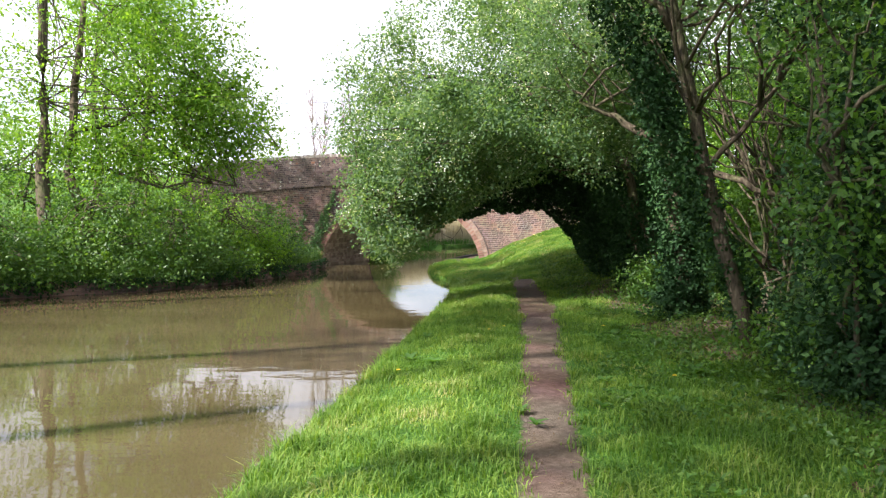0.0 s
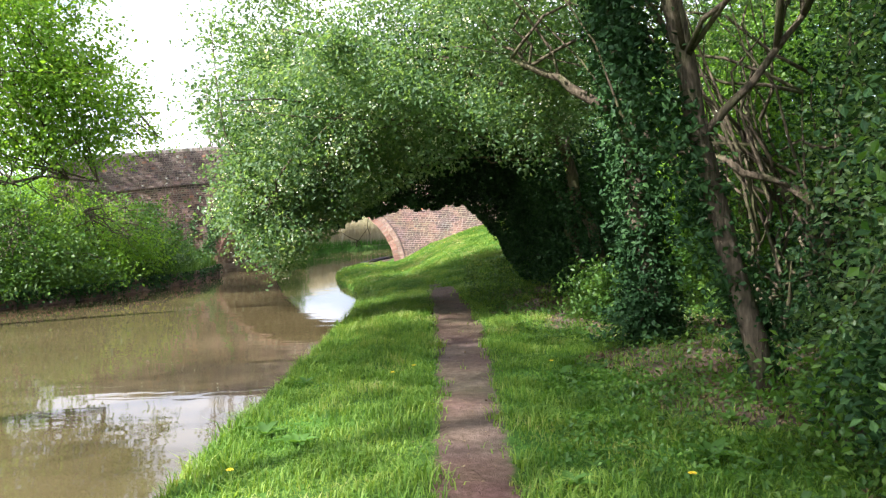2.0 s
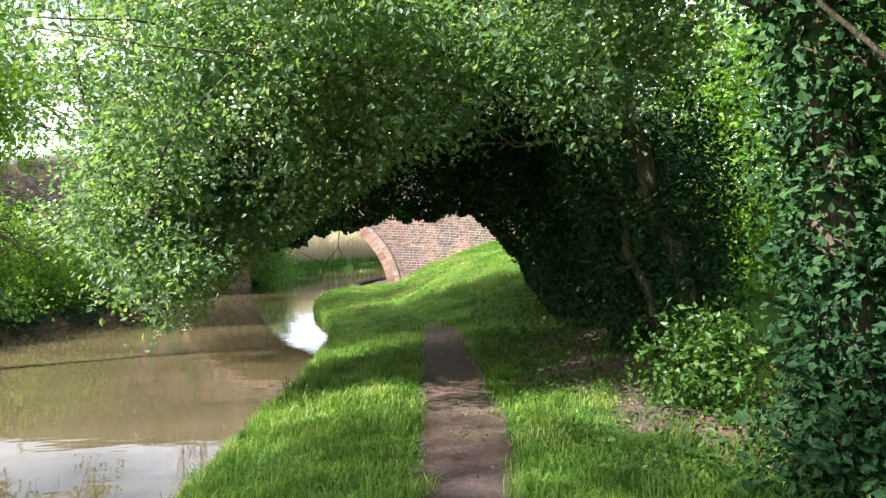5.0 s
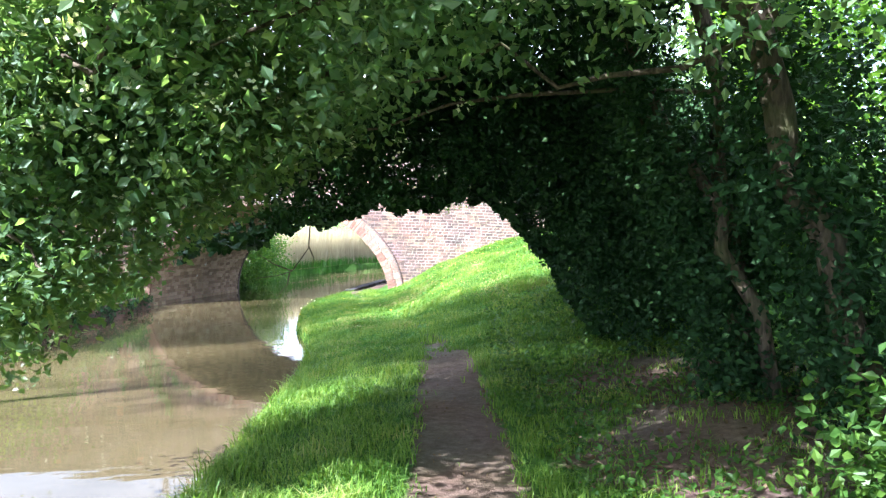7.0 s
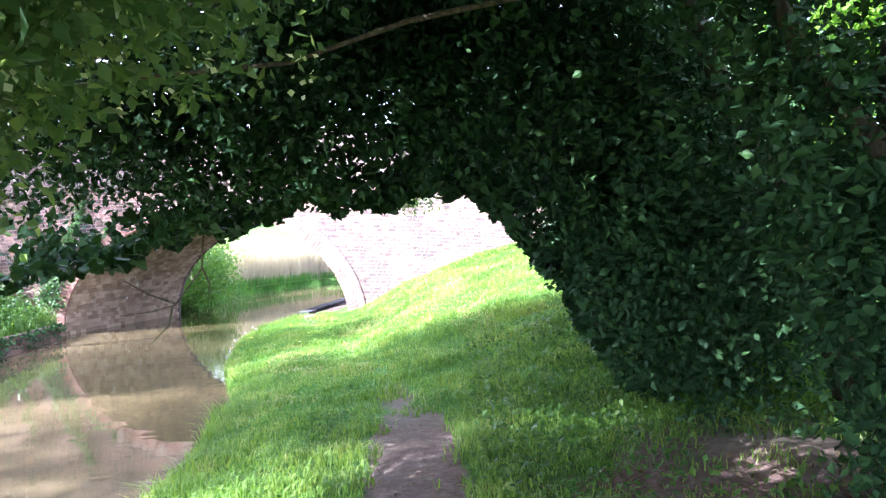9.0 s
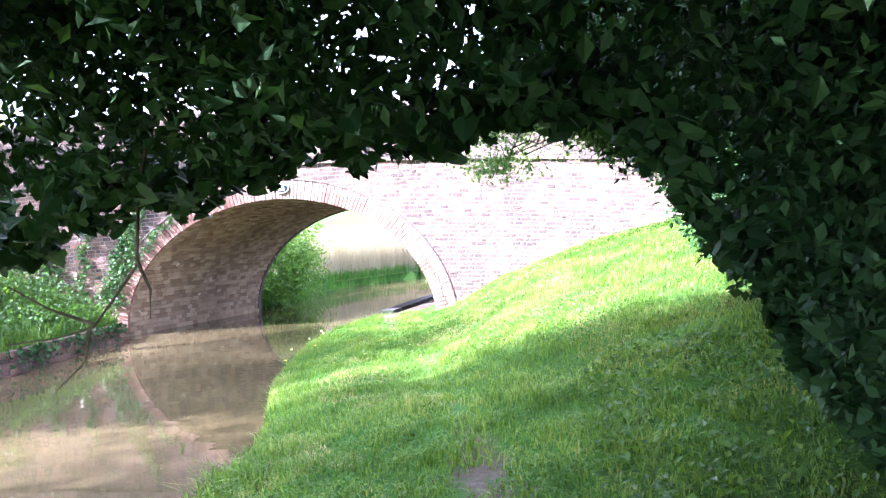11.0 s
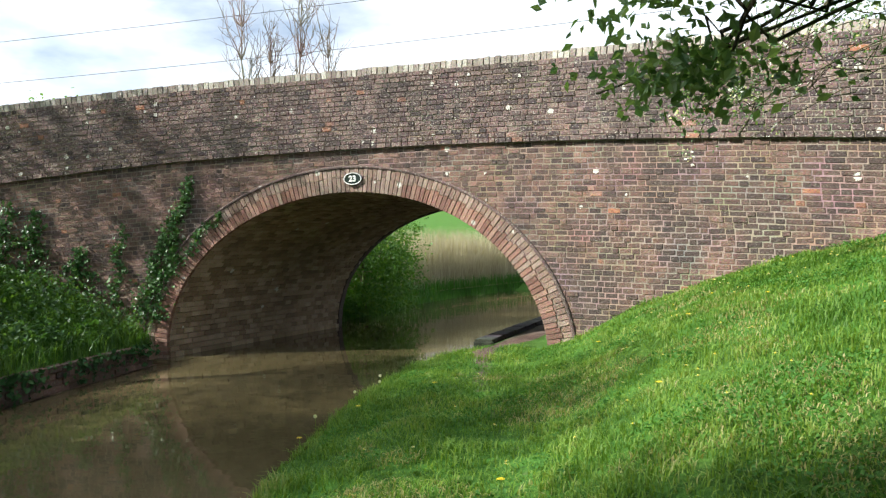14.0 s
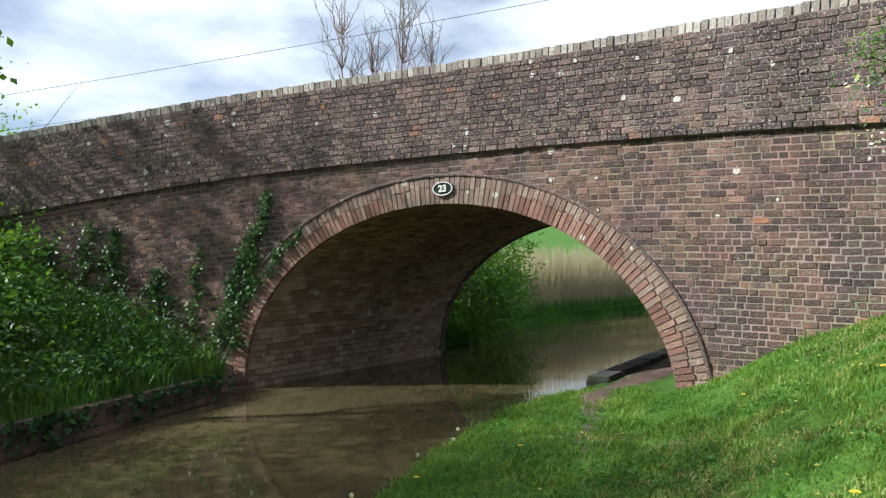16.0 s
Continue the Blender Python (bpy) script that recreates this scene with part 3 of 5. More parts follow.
# courses of the front: those of one stretch are pieces, the rest is joined
COURSE = 0.0795
wall_boxes, para_boxes, picked = [], [], 0
front = [o for o in bridge.children if o.name.startswith("front_wall")][0]


def lay(x_from, x_to, za, zb, out, store):
    cs = []
    for o in (out, -0.03):
        for xx, zf in ((x_from, za), (x_to, za), (x_to, zb), (x_from, zb)):
            cs.append(face_point(xx, zf(xx), o))
    store.append(cs)


for upper in (False, True):
    rows_ = 15 if upper else 49
    for r in range(rows_):
        def z_of(x, e, r=r, upper=upper):
            if upper:
                return string_z(x) - 0.035 + (r + e) * (top_z(x) - string_z(x) + 0.035) / 15
            return -0.55 + (r + e) * (string_z(x) - 0.035 + 0.55) / 49
        x = LEFT_END - rng.uniform(0, 0.2)
        k = r % 2
        while x < RIGHT_END:
            long_ = k % 2 == 0 or rng.uniform() < 0.15
            w = (0.142 if long_ else 0.074) * rng.uniform(0.9, 1.1)
            xa, xb = max(x, LEFT_END), min(x + w, RIGHT_END)
            x += w + 0.014
            k += 1
            mid = z_of((xa + xb) / 2, 0.5)
            if not upper and mid < SPRING + RISE + 0.42:
                u = (mid - SPRING) / (RISE + 0.36)
                span = (HALF + 0.36) * (math.sqrt(1 - u * u) if 0 < u < 1 else (1 if u <= 0 else 0))
                lo, hi = MID - span, MID + span
                if xa > lo and xb < hi:
                    continue
                if xa < lo < xb:
                    xb = lo
                if xa < hi < xb:
                    xa = hi
            if xb - xa < 0.03:
                continue
            g = max(-0.004, rng.normal(0.0, 0.003)) + (0.046 + (rng.uniform(0.0, 0.018) if r == 0 else 0) if upper else 0.005)
            if not upper and 1.75 < xa and xb < 4.3 and 0.75 < mid < 2.1 and picked < 300:
                c = face_point((xa + xb) / 2, mid, g - 0.05)
                sl = -2 * 0.045 * ((xa + xb) / 2 + 3)
                hgt = z_of(xa, 1) - z_of(xa, 0) - 0.015
                piece("brick", WALL_MESH, front, Matrix.Translation(c) @ Matrix.Rotation(math.atan(sl), 4, "Z") @ Matrix.Diagonal(((xb - xa) * math.hypot(1, sl), 0.1, hgt, 1)))
                picked += 1
                continue
            j = rng.uniform(-0.0035, 0.0035, 2)
            lay(xa, xb, lambda q: z_of(q, 0) + 0.0075 + j[0], lambda q: z_of(q, 1) - 0.0075 + j[1], g, para_boxes if upper else wall_boxes)
for nm, store, mt in (("wall_bricks", wall_boxes, BRICK), ("parapet_bricks", para_boxes, PARAPET)):
    v, f = box_arrays(store)
    tagged(under(mesh_object(nm, v, f, mt)), "courses of weathered brick in lime mortar", kind="stuff")

# number plate
plate_at = face_point(PLATE_X, SPRING + RISE + 0.19, 0.035)
plate = under(new("number_plate"))
plate.matrix_basis = Matrix.Translation(plate_at) @ Matrix.Rotation(math.atan(-0.09 * (PLATE_X + 3)), 4, "Z")
plate.matrix_parent_inverse = Matrix.Translation(-bridge.location)
plate["label"] = "oval cast-iron bridge number plate reading 23"


def oval(bm, w, h, y0, y1, hole=0.0):
    n = 40
    outer0 = [bm.verts.new((w * math.cos(i * math.tau / n), y0, h * math.sin(i * math.tau / n))) for i in range(n)]
    outer1 = [bm.verts.new((w * math.cos(i * math.tau / n), y1, h * math.sin(i * math.tau / n))) for i in range(n)]
    if hole:
        inn0 = [bm.verts.new(((w - hole) * math.cos(i * math.tau / n), y0, (h - hole) * math.sin(i * math.tau / n))) for i in range(n)]
        inn1 = [bm.verts.new(((w - hole) * math.cos(i * math.tau / n), y1, (h - hole) * math.sin(i * math.tau / n))) for i in range(n)]
    for i in range(n):
        j = (i + 1) % n
        bm.faces.new((outer0[i], outer0[j], outer1[j], outer1[i]))
        if hole:
            bm.faces.new((inn0[i], inn0[j], inn1[j], inn1[i]))
            bm.faces.new((outer0[i], outer0[j], inn0[j], inn0[i]))
            bm.faces.new((outer1[i], outer1[j], inn1[j], inn1[i]))
    if not hole:
        bm.faces.new(outer0)
        bm.faces.new(outer1[::-1])


bm = bmesh.new()
oval(bm, 0.145, 0.092, -0.015, 0.05)
part("plate", bm, IRON, plate, "dark painted iron oval")
bm = bmesh.new()
oval(bm, 0.142, 0.089, -0.024, -0.014, 0.012)
part("rim", bm, WHITE, plate, "white raised rim")
txt = bpy.data.curves.new("digits", "FONT")
txt.body, txt.size, txt.extrude, txt.align_x, txt.align_y, txt.offset = "23", 0.118, 0.004, "CENTER", "CENTER", 0.004
holder = bpy.data.objects.new("digits", txt)
digits = new("digits", bpy.data.meshes.new_from_object(holder))
digits.data.materials.clear()
digits.data.materials.append(WHITE)
digits.parent = plate
digits.matrix_basis = pose(0, -0.02, -0.003, 90, 0, 0)
digits["label"] = "white painted numerals 23"

# towpath edging under the arch
kerb = tagged(new("towpath_edging"), "worn stone edging of the towpath under the bridge", "kerb", kind="structure")
for i in range(1, 9):
    y = 28.35 + i * 0.62
    x = float(right_bank(y + 0.3))
    bm = bmesh.new()
    bmesh.ops.create_cube(bm, size=1)
    bmesh.ops.bevel(bm, geom=bm.edges[:], offset=0.06, segments=2, affect="EDGES")
    for v in bm.verts:
        v.co = Vector((x + 0.08 + v.co.x * 0.3 + v.co.y * 0.6 * 0.2, y + 0.3 + v.co.y * 0.6, -0.13 + v.co.z * 0.7 + rng.uniform(-0.004, 0.004)))
    part("stone", bm, STONE, kerb)

# low brick wall along the far water's edge
quay = tagged(new("quay_wall"), "low crumbling red brick wall at the water's edge", "wall", kind="structure")
bm = bmesh.new()
cols = []
for y in np.arange(12.9, 27.7, 0.3):
    x = float(left_bank(y)) + 0.08
    cols.append([bm.verts.new((x + dx, y, z)) for dx, z in ((0.0, -0.7), (0.0, 0.3), (-0.3, 0.31), (-0.3, -0.7))])
for a, b in zip(cols, cols[1:]):
    for i in range(4):
        bm.faces.new((a[i], b[i], b[(i + 1) % 4], a[(i + 1) % 4]))
bm.faces.new(cols[0])
bm.faces.new(cols[-1][::-1])
part("core", bm, BRICK, quay)
store = []
for r in range(6):
    y = 12.9 + (r % 2) * 0.11
    while y < 27.7:
        xs_ = [float(left_bank(q)) + 0.08 for q in (y, y + 0.22)]
        z = -0.14 + r * 0.078
        g = 0.012 + rng.uniform(-0.008, 0.012)
        if rng.uniform() > 0.04 or r < 5:
            cs = []
            for o in (g, -0.08):
                cs += [(xs_[0] + o, y, z), (xs_[1] + o, y + 0.22, z), (xs_[1] + o, y + 0.22, z + 0.067), (xs_[0] + o, y, z + 0.067)]
            store.append(cs)
        y += 0.232
v, f = box_arrays(store)
tagged(mesh_object("bricks", v, f, BRICK, quay), "damp red bricks", kind="stuff")

# ---- trees, hedges and plants ----
MOUTH_X = [-3.2, -2.2, -1.6, -1.35, -0.95, -0.3, 0.4, 0.65, 0.95, 1.3, 1.7, 2.2]
MOUTH_Z = [1.3, 1.5, 1.62, 1.7, 1.82, 1.86, 1.88, 1.78, 1.42, 0.93, 0.4, 0.1]


def tunnel(p):
    """True where foliage may grow: clear of the walked way and of the view out of the leafy tunnel."""
    x, y, z = p[:, 0], p[:, 1], p[:, 2]
    c = path_centre(y)
    mouth = np.interp(x - c, MOUTH_X, MOUTH_Z)
    inner = np.interp(x - c, [-3.5, -2.6, -2.0, -1.5, -0.9, -0.3, 0.4, 0.9, 1.4, 2.0, 2.6], [0.25, 0.6, 1.15, 1.6, 1.95, 2.2, 2.3, 2.1, 1.7, 0.75, 0.1])
    roof = mouth + (inner - mouth) * smooth01((16.6 - y) / 1.4)
    return z > roof


def mouth_clear(p):
    """As tunnel(), with the ivy's lower edge over the path set back from the open end."""
    x, y, z = p[:, 0], p[:, 1], p[:, 2]
    return tunnel(p) & ((x > 0.75) | (np.sin(x * 8 + z * 6) * np.sin(y * 7 + z * 5) > -0.2)) & ((y < 17.72 - 0.5 * smooth01((x - 1.0) / 0.6)) | (x > 2.6) | (z > 2.8))


def ragged(rng, blobs, each, count, size):
    """The blobs with small sprays standing out of their surfaces."""
    out = list(blobs)
    for x, y, z, rx, ry, rz, _ in blobs:
        for _ in range(each):
            d = rng.normal(0, 1, 3)
            d[2] = abs(d[2]) * 0.8 - 0.15
            d /= np.linalg.norm(d)
            q = size * rng.uniform(0.6, 1.3)
            out.append((x + d[0] * rx * 1.12, y + d[1] * ry * 1.12, z + d[2] * rz * 1.12, q * 1.3, q, q * 0.8, count))
    return out


def tree(name, label, seed, trunks, limbs, blobs, leaf, size, per=14, keep=None, reach=0.16, blossom=0, shell=0.5, category="tree", group="", twigs=0, gaps=0.0, hang=0.25, wrap=None, twig=0.022):
    """A tree or bush of limbs and a crown of leaves in sprays. trunks, limbs: (points, radii). wrap: dark ivy blobs
    round the trunk, in places standing in for shade.
    """
    r = np.random.default_rng(seed)
    base = trunks[0][0][0]
    top = tagged(new(name), label, category, group)
    top.location = base
    inv = Matrix.Translation(-Vector(base))

    def add(ob):
        ob.matrix_parent_inverse = inv

    for pts, radii in trunks:
        bm = bmesh.new()
        tube(bm, pts, radii, 10)
        add(part("trunk", bm, BARK, top, smooth=True))
    for pts, radii in limbs:
        bm = bmesh.new()
        tube(bm, pts, radii, 7)
        add(part("branch", bm, BARK, top, smooth=True))
    for i in range(twigs):
        b = blobs[r.integers(len(blobs))]
        end = np.array(b[:3]) + r.normal(0, 0.5, 3) * np.array(b[3:6])
        src = (trunks + limbs)[r.integers(len(trunks) + len(limbs))][0]
        st = np.array(src[r.integers(len(src) // 2, len(src))])
        line = np.array(wander(r, st, end, 7, 0.10))
        if keep is None or keep(line).all():
            bm = bmesh.new()
            tube(bm, [tuple(q) for q in line], list(np.linspace(twig, 0.004, 8)), 5)
            add(part("branch", bm, BARK, top, smooth=True))
    places = clumps(r, blobs, keep, per, reach, shell, gaps, hang)
    add(leaf_mesh("crown", r, places, size, leaf, top))
    if wrap:
        add(leaf_mesh("ivy", r, clumps(r, wrap, lambda p: p[:, 2] > 0.25, 12, 0.1, 0.5, 0.0, 0.6), 0.06, LEAF_IVY, top, "dark ivy leaves round trunks, in places standing in for shade"))
    if blossom:
        sel = places[0][r.choice(len(places[0]), blossom)]
        sel = np.repeat(sel, 12, axis=0) + r.normal(0, 0.04, (blossom * 12, 3))
        add(leaf_mesh("blossom", r, sel, 0.026, BLOSSOM, top, "clusters of white may blossom", aspect=0.95))
    return top


R = np.random.default_rng(11)
# leafy tunnel: the hawthorn that leans over the path to the water
hw = wander(R, (4.0, 13.4, 0.3), (2.9, 13.2, 3.4), 8, 0.05)
tree("hawthorn", "white-flowering hawthorn arching over the towpath", 21,
     [(hw, list(np.linspace(0.1, 0.07, 9)))],
     [(wander(R, (2.95, 13.2, 3.2), (0.2, 13.3, 3.4), 8, 0.08), list(np.linspace(0.07, 0.025, 9))),
      (wander(R, (2.95, 13.2, 3.3), (-0.8, 13.9, 4.4), 8, 0.1), list(np.linspace(0.06, 0.02, 9))),
      (wander(R, (0.4, 13.3, 3.3), (-1.3, 13.4, 1.6), 7, 0.08), list(np.linspace(0.03, 0.008, 8)))],
     ragged(np.random.default_rng(33), [(0.1, 13.4, 3.1, 1.5, 1.4, 1.25, 1500), (1.7, 13.2, 4.3, 1.8, 1.9, 1.6, 1700), (-0.95, 13.6, 2.4, 0.7, 0.9, 1.0, 800), (0.9, 12.3, 2.9, 1.5, 0.8, 0.7, 480), (2.9, 12.6, 4.6, 1.6, 1.6, 1.6, 1100), (-0.7, 13.9, 3.9, 1.0, 1.2, 0.9, 700), (-0.8, 13.5, 1.4, 0.25, 0.5, 0.6, 130), (1.2, 14.2, 5.6, 2.0, 2.0, 1.0, 800), (2.3, 11.9, 2.9, 0.8, 0.8, 0.5, 300), (-0.1, 14.4, 2.6, 1.0, 1.0, 0.7, 700), (-1.0, 13.6, 1.75, 0.7, 0.9, 0.7, 420), (-0.3, 13.9, 2.0, 0.7, 0.7, 0.6, 380), (-0.5, 15.0, 2.7, 0.7, 0.8, 0.9, 520), (0.5, 15.3, 3.3, 0.9, 0.7, 0.7, 420), (-0.3, 12.0, 3.0, 0.95, 0.7, 0.9, 190)], 5, 34, 0.3),
     LEAF_HAWTHORN, 0.06, 15, tunnel, 0.19, 1100, 0.3, twigs=34, gaps=0.29, wrap=[(x, y, z, 0.3, 0.3, 0.4, 90) for x, y, z in hw[:6]])
# ivy mass at the far mouth of the tunnel
ivy_blobs = [(1.6, 17.0, 3.0, 2.0, 1.05, 1.2, 4200), (0.2, 17.2, 2.6, 1.0, 0.9, 0.95, 1900), (3.35, 17.0, 2.1, 0.9, 1.2, 1.6, 2000), (4.2, 17.6, 1.3, 0.85, 0.9, 1.2, 900), (4.1, 15.0, 1.7, 0.7, 1.7, 1.8, 1100), (2.4, 15.2, 3.8, 1.7, 1.6, 1.0, 1600), (-0.6, 16.6, 2.6, 0.6, 0.7, 0.75, 600), (0.8, 15.9, 4.2, 1.7, 1.1, 0.8, 800), (3.2, 16.0, 4.2, 1.5, 1.6, 1.0, 800)]
ivy = tree("ivy_clad_tree", "leaning tree smothered in dark ivy at the tunnel mouth", 22,
           [(wander(R, (3.85, 14.4, 0.3), (3.0, 15.2, 3.4), 9, 0.06), list(np.linspace(0.06, 0.035, 10))),
            (wander(R, (3.9, 14.8, 0.3), (3.4, 15.0, 4.4), 9, 0.05), list(np.linspace(0.09, 0.05, 10))),
            (wander(R, (4.7, 16.7, 0.5), (3.4, 16.6, 3.6), 9, 0.06), list(np.linspace(0.11, 0.06, 10)))],
           [(wander(R, (3.4, 16.6, 3.4), (-0.8, 16.8, 2.9), 8, 0.06), list(np.linspace(0.05, 0.012, 9)))],
           ivy_blobs, LEAF_IVY, 0.06, 15, mouth_clear, 0.13, 0, 0.1, twigs=3, gaps=-0.02, hang=0.5, wrap=[(3.75 - 0.25 * z, 14.45 + 0.2 * z, z + 0.1, 0.25, 0.25, 0.45, 100) for z in (0.3, 0.8, 1.3, 1.8, 2.3, 2.8)])
# ragged fringe of larger ivy leaves over the way out
r = np.random.default_rng(31)
N = 2600
fx = r.uniform(-0.9, 3.7, N)
fy = 17.72 - 0.5 * smooth01((fx - 1.0) / 0.6) * smooth01((2.9 - fx) / 0.5) - np.abs(r.normal(0, 0.25, N))
roof_ = np.interp(fx - path_centre(fy), MOUTH_X, MOUTH_Z)
lobes = 0.07 * np.sin(fx * 7) + 0.05 * np.sin(fx * 17 + 1)
fr = leaf_mesh("ivy_fringe", r, np.stack([fx, fy, roof_ + np.abs(r.normal(0.0, 0.14, N)) + np.maximum(lobes, -0.04)], 1), 0.085, LEAF_IVY, ivy, "hanging heart-shaped ivy leaves", up=0.0, point=1.0)
fr.matrix_parent_inverse = Matrix.Translation(-ivy.location)

for pts_ in ([(0.55, 17.3, 2.1), (0.43, 17.4, 1.8), (0.4, 17.42, 1.48), (0.22, 17.4, 1.24), (0.06, 17.4, 1.2), (-0.15, 17.4, 1.18)], [(0.4, 17.42, 1.5), (0.45, 17.42, 1.38), (0.44, 17.43, 1.26)], [(0.22, 17.4, 1.25), (0.05, 17.38, 1.32), (-0.1, 17.36, 1.42)], [(0.2, 17.4, 1.23), (0.17, 17.42, 1.1), (0.05, 17.4, 0.98)]):
    bm = bmesh.new()
    tube(bm, pts_, list(np.linspace(0.009, 0.003, len(pts_))), 5)
    part("twig", bm, BARK, ivy).matrix_parent_inverse = Matrix.Translation(-ivy.location)

# a thin bough past the mouth with bare hanging twigs
for pts_ in ([(-0.5, 17.2, 2.95), (-0.1, 18.2, 2.9), (0.25, 19.0, 2.72)], [(0.05, 18.55, 2.84), (0.1, 18.7, 2.6), (0.06, 18.75, 2.42), (0.1, 18.78, 2.28)], [(0.25, 19.0, 2.72), (0.32, 19.05, 2.5), (0.27, 19.05, 2.34)], [(0.2, 18.9, 2.75), (0.4, 19.0, 2.62), (0.52, 19.05, 2.5)]):
    bm = bmesh.new()
    tube(bm, pts_, list(np.linspace(0.008, 0.002, len(pts_))), 5)
    part("twig", bm, BARK, ivy).matrix_parent_inverse = Matrix.Translation(-ivy.location)
r = np.random.default_rng(35)
hung = np.concatenate([r.normal(c, 0.035, (16, 3)) for c in ((0.1, 18.74, 2.5), (0.08, 18.77, 2.34), (0.3, 19.04, 2.42), (0.45, 19.02, 2.58))])
leaf_mesh("twig_leaves", r, hung, 0.022, LEAF_BUSH, ivy).matrix_parent_inverse = Matrix.Translation(-ivy.location)

# trunk wrapped in ivy beside the path
tw = wander(R, (3.35, 10.3, 0.3), (2.75, 10.3, 4.6), 9, 0.04)
tree("ivy_trunk_tree", "old hawthorn with an ivy-wrapped trunk beside the path", 23,
     [(tw, list(np.linspace(0.15, 0.09, 10)))],
     [(wander(R, (2.95, 10.3, 2.7), (1.9, 10.6, 3.3), 6, 0.05), list(np.linspace(0.06, 0.025, 7))),
      (wander(R, (3.0, 10.3, 2.5), (4.4, 9.6, 1.9), 7, 0.07), list(np.linspace(0.06, 0.03, 8))),
      (wander(R, (4.4, 9.6, 1.9), (5.2, 9.8, 0.5), 6, 0.08), list(np.linspace(0.05, 0.03, 7)))]
     + [(wander(R, (3.9 + 0.15 * k, 9.4 + 0.12 * k, 0.3), (4.2 + 0.22 * (k % 4), 9.8 + 0.2 * (k % 3), 1.5 + 0.22 * k), 9, 0.13), list(np.linspace(0.026, 0.008, 10))) for k in range(9)],
     [(2.5, 10.5, 4.8, 1.7, 1.7, 1.2, 850), (4.0, 10.8, 4.2, 1.4, 1.4, 1.3, 600), (1.6, 11.0, 4.2, 0.9, 0.9, 0.8, 300)],
     LEAF_HAWTHORN, 0.05, 14, tunnel, 0.15, 100, 0.3, twigs=40, gaps=0.1,
     wrap=[(x, y, z, 0.27, 0.27, 0.42, 170) for x, y, z in tw] + [(3.2, 10.3, 0.5, 0.42, 0.4, 0.4, 240)])
# leaning trunk
tree("leaning_tree", "slender leaning tree, brown trunk darkened by added ivy in place of shade", 24,
     [(wander(R, (3.15, 7.75, 0.3), (2.2, 7.95, 4.6), 9, 0.02), list(np.linspace(0.085, 0.06, 10)))],
     [(wander(R, (2.35, 7.9, 3.6), (1.5, 8.2, 4.8), 6, 0.06), list(np.linspace(0.04, 0.015, 7))),
      (wander(R, (2.75, 7.85, 2.2), (3.6, 7.6, 3.4), 6, 0.06), list(np.linspace(0.035, 0.015, 7)))],
     [(2.0, 7.6, 5.0, 1.9, 2.0, 0.9, 800), (3.5, 8.0, 4.4, 1.5, 1.6, 1.1, 750), (2.4, 5.2, 4.9, 1.6, 1.6, 0.8, 450)],
     LEAF_HAWTHORN, 0.05, 14, tunnel, 0.16, 60, 0.3, twigs=40, gaps=0.1,
     # ivy added to darken the pale trunk, in place of the shade on it
     wrap=[(2.95 - 0.21 * k, 7.85, 1.2 + 0.45 * k, 0.17, 0.17, 0.32, 60) for k in range(-1, 8)])
# sunlit young growth at the hedge's face
tree("elder_bush", "bright young elder growth standing out of the hedge", 28,
     [(wander(R, (3.1, 5.4, 0.3), (2.75, 5.4, 2.2), 6, 0.05), list(np.linspace(0.025, 0.01, 7)))], [],
     [(2.8, 5.2, 1.9, 0.5, 0.8, 0.75, 150), (3.0, 4.6, 2.9, 0.7, 1.0, 0.8, 130), (3.0, 6.0, 3.3, 0.8, 0.9, 0.7, 100), (3.15, 6.7, 0.45, 0.5, 1.0, 0.35, 160)],
     LEAF_BUSH, 0.058, 11, lambda p: (p[:, 0] > path_centre(p[:, 1]) + 1.2), 0.16, 0, 0.3, "bush", twigs=10, gaps=0.15)
# nettle clump between the trunks
tree("nettle_clump", "bright green clump of nettles under the trees", 25,
     [(wander(R, (3.25, 12.0, 0.3), (3.25, 12.0, 0.8), 4, 0.03), list(np.linspace(0.012, 0.006, 5)))], [],
     [(3.25, 12.0, 0.6, 0.45, 0.5, 0.45, 230)], LEAF_SHRUB, 0.055, 13, lambda p: p[:, 2] > 0.3, 0.12, 0, 0.2, "weeds")
# hedge along the right, carried on behind the walker
for k, (x, y, zz, n) in enumerate([(4.1, 1.2, 1.7, 900), (3.9, 3.4, 1.7, 1700), (3.75, 5.5, 1.5, 1900), (4.7, 7.4, 1.6, 1500), (5.4, 9.6, 1.5, 1000), (5.6, 12.2, 1.6, 1000), (4.2, -2.0, 1.8, 700), (4.3, -5.5, 1.8, 600)]):
    tree("hedge_bush", "tangled dark hedge bush of hawthorn and ivy", 40 + k,
         [(wander(R, (x + 0.3, y, 0.3), (x - 0.2, y + 0.2, 2.6), 7, 0.08), list(np.linspace(0.06, 0.025, 8))),
          (wander(R, (x - 0.3, y + 0.4, 0.3), (x - 0.6, y - 0.1, 2.4), 7, 0.08), list(np.linspace(0.035, 0.015, 8)))],
         [], [(x, y, zz, 1.0, 1.5, 1.6, n), (x + 0.5, y, zz + 2.0, 1.6, 1.6, 1.6, n), (x - 0.45, y + 0.3, 0.6, 0.6, 1.1, 0.6, n // 3)],
         LEAF_BUSH if k == 5 else LEAF_HAWTHORN if k == 3 else LEAF_IVY, 0.06, 13, lambda p: (p[:, 0] > path_centre(p[:, 1]) + 1.15 + 0.5 * np.clip(1.8 - p[:, 2], 0, 2)) & (p[:, 2] > 0.2), 0.17, 0, 0.25, "hedge", "roadside hedge bushes", 24, -0.05)
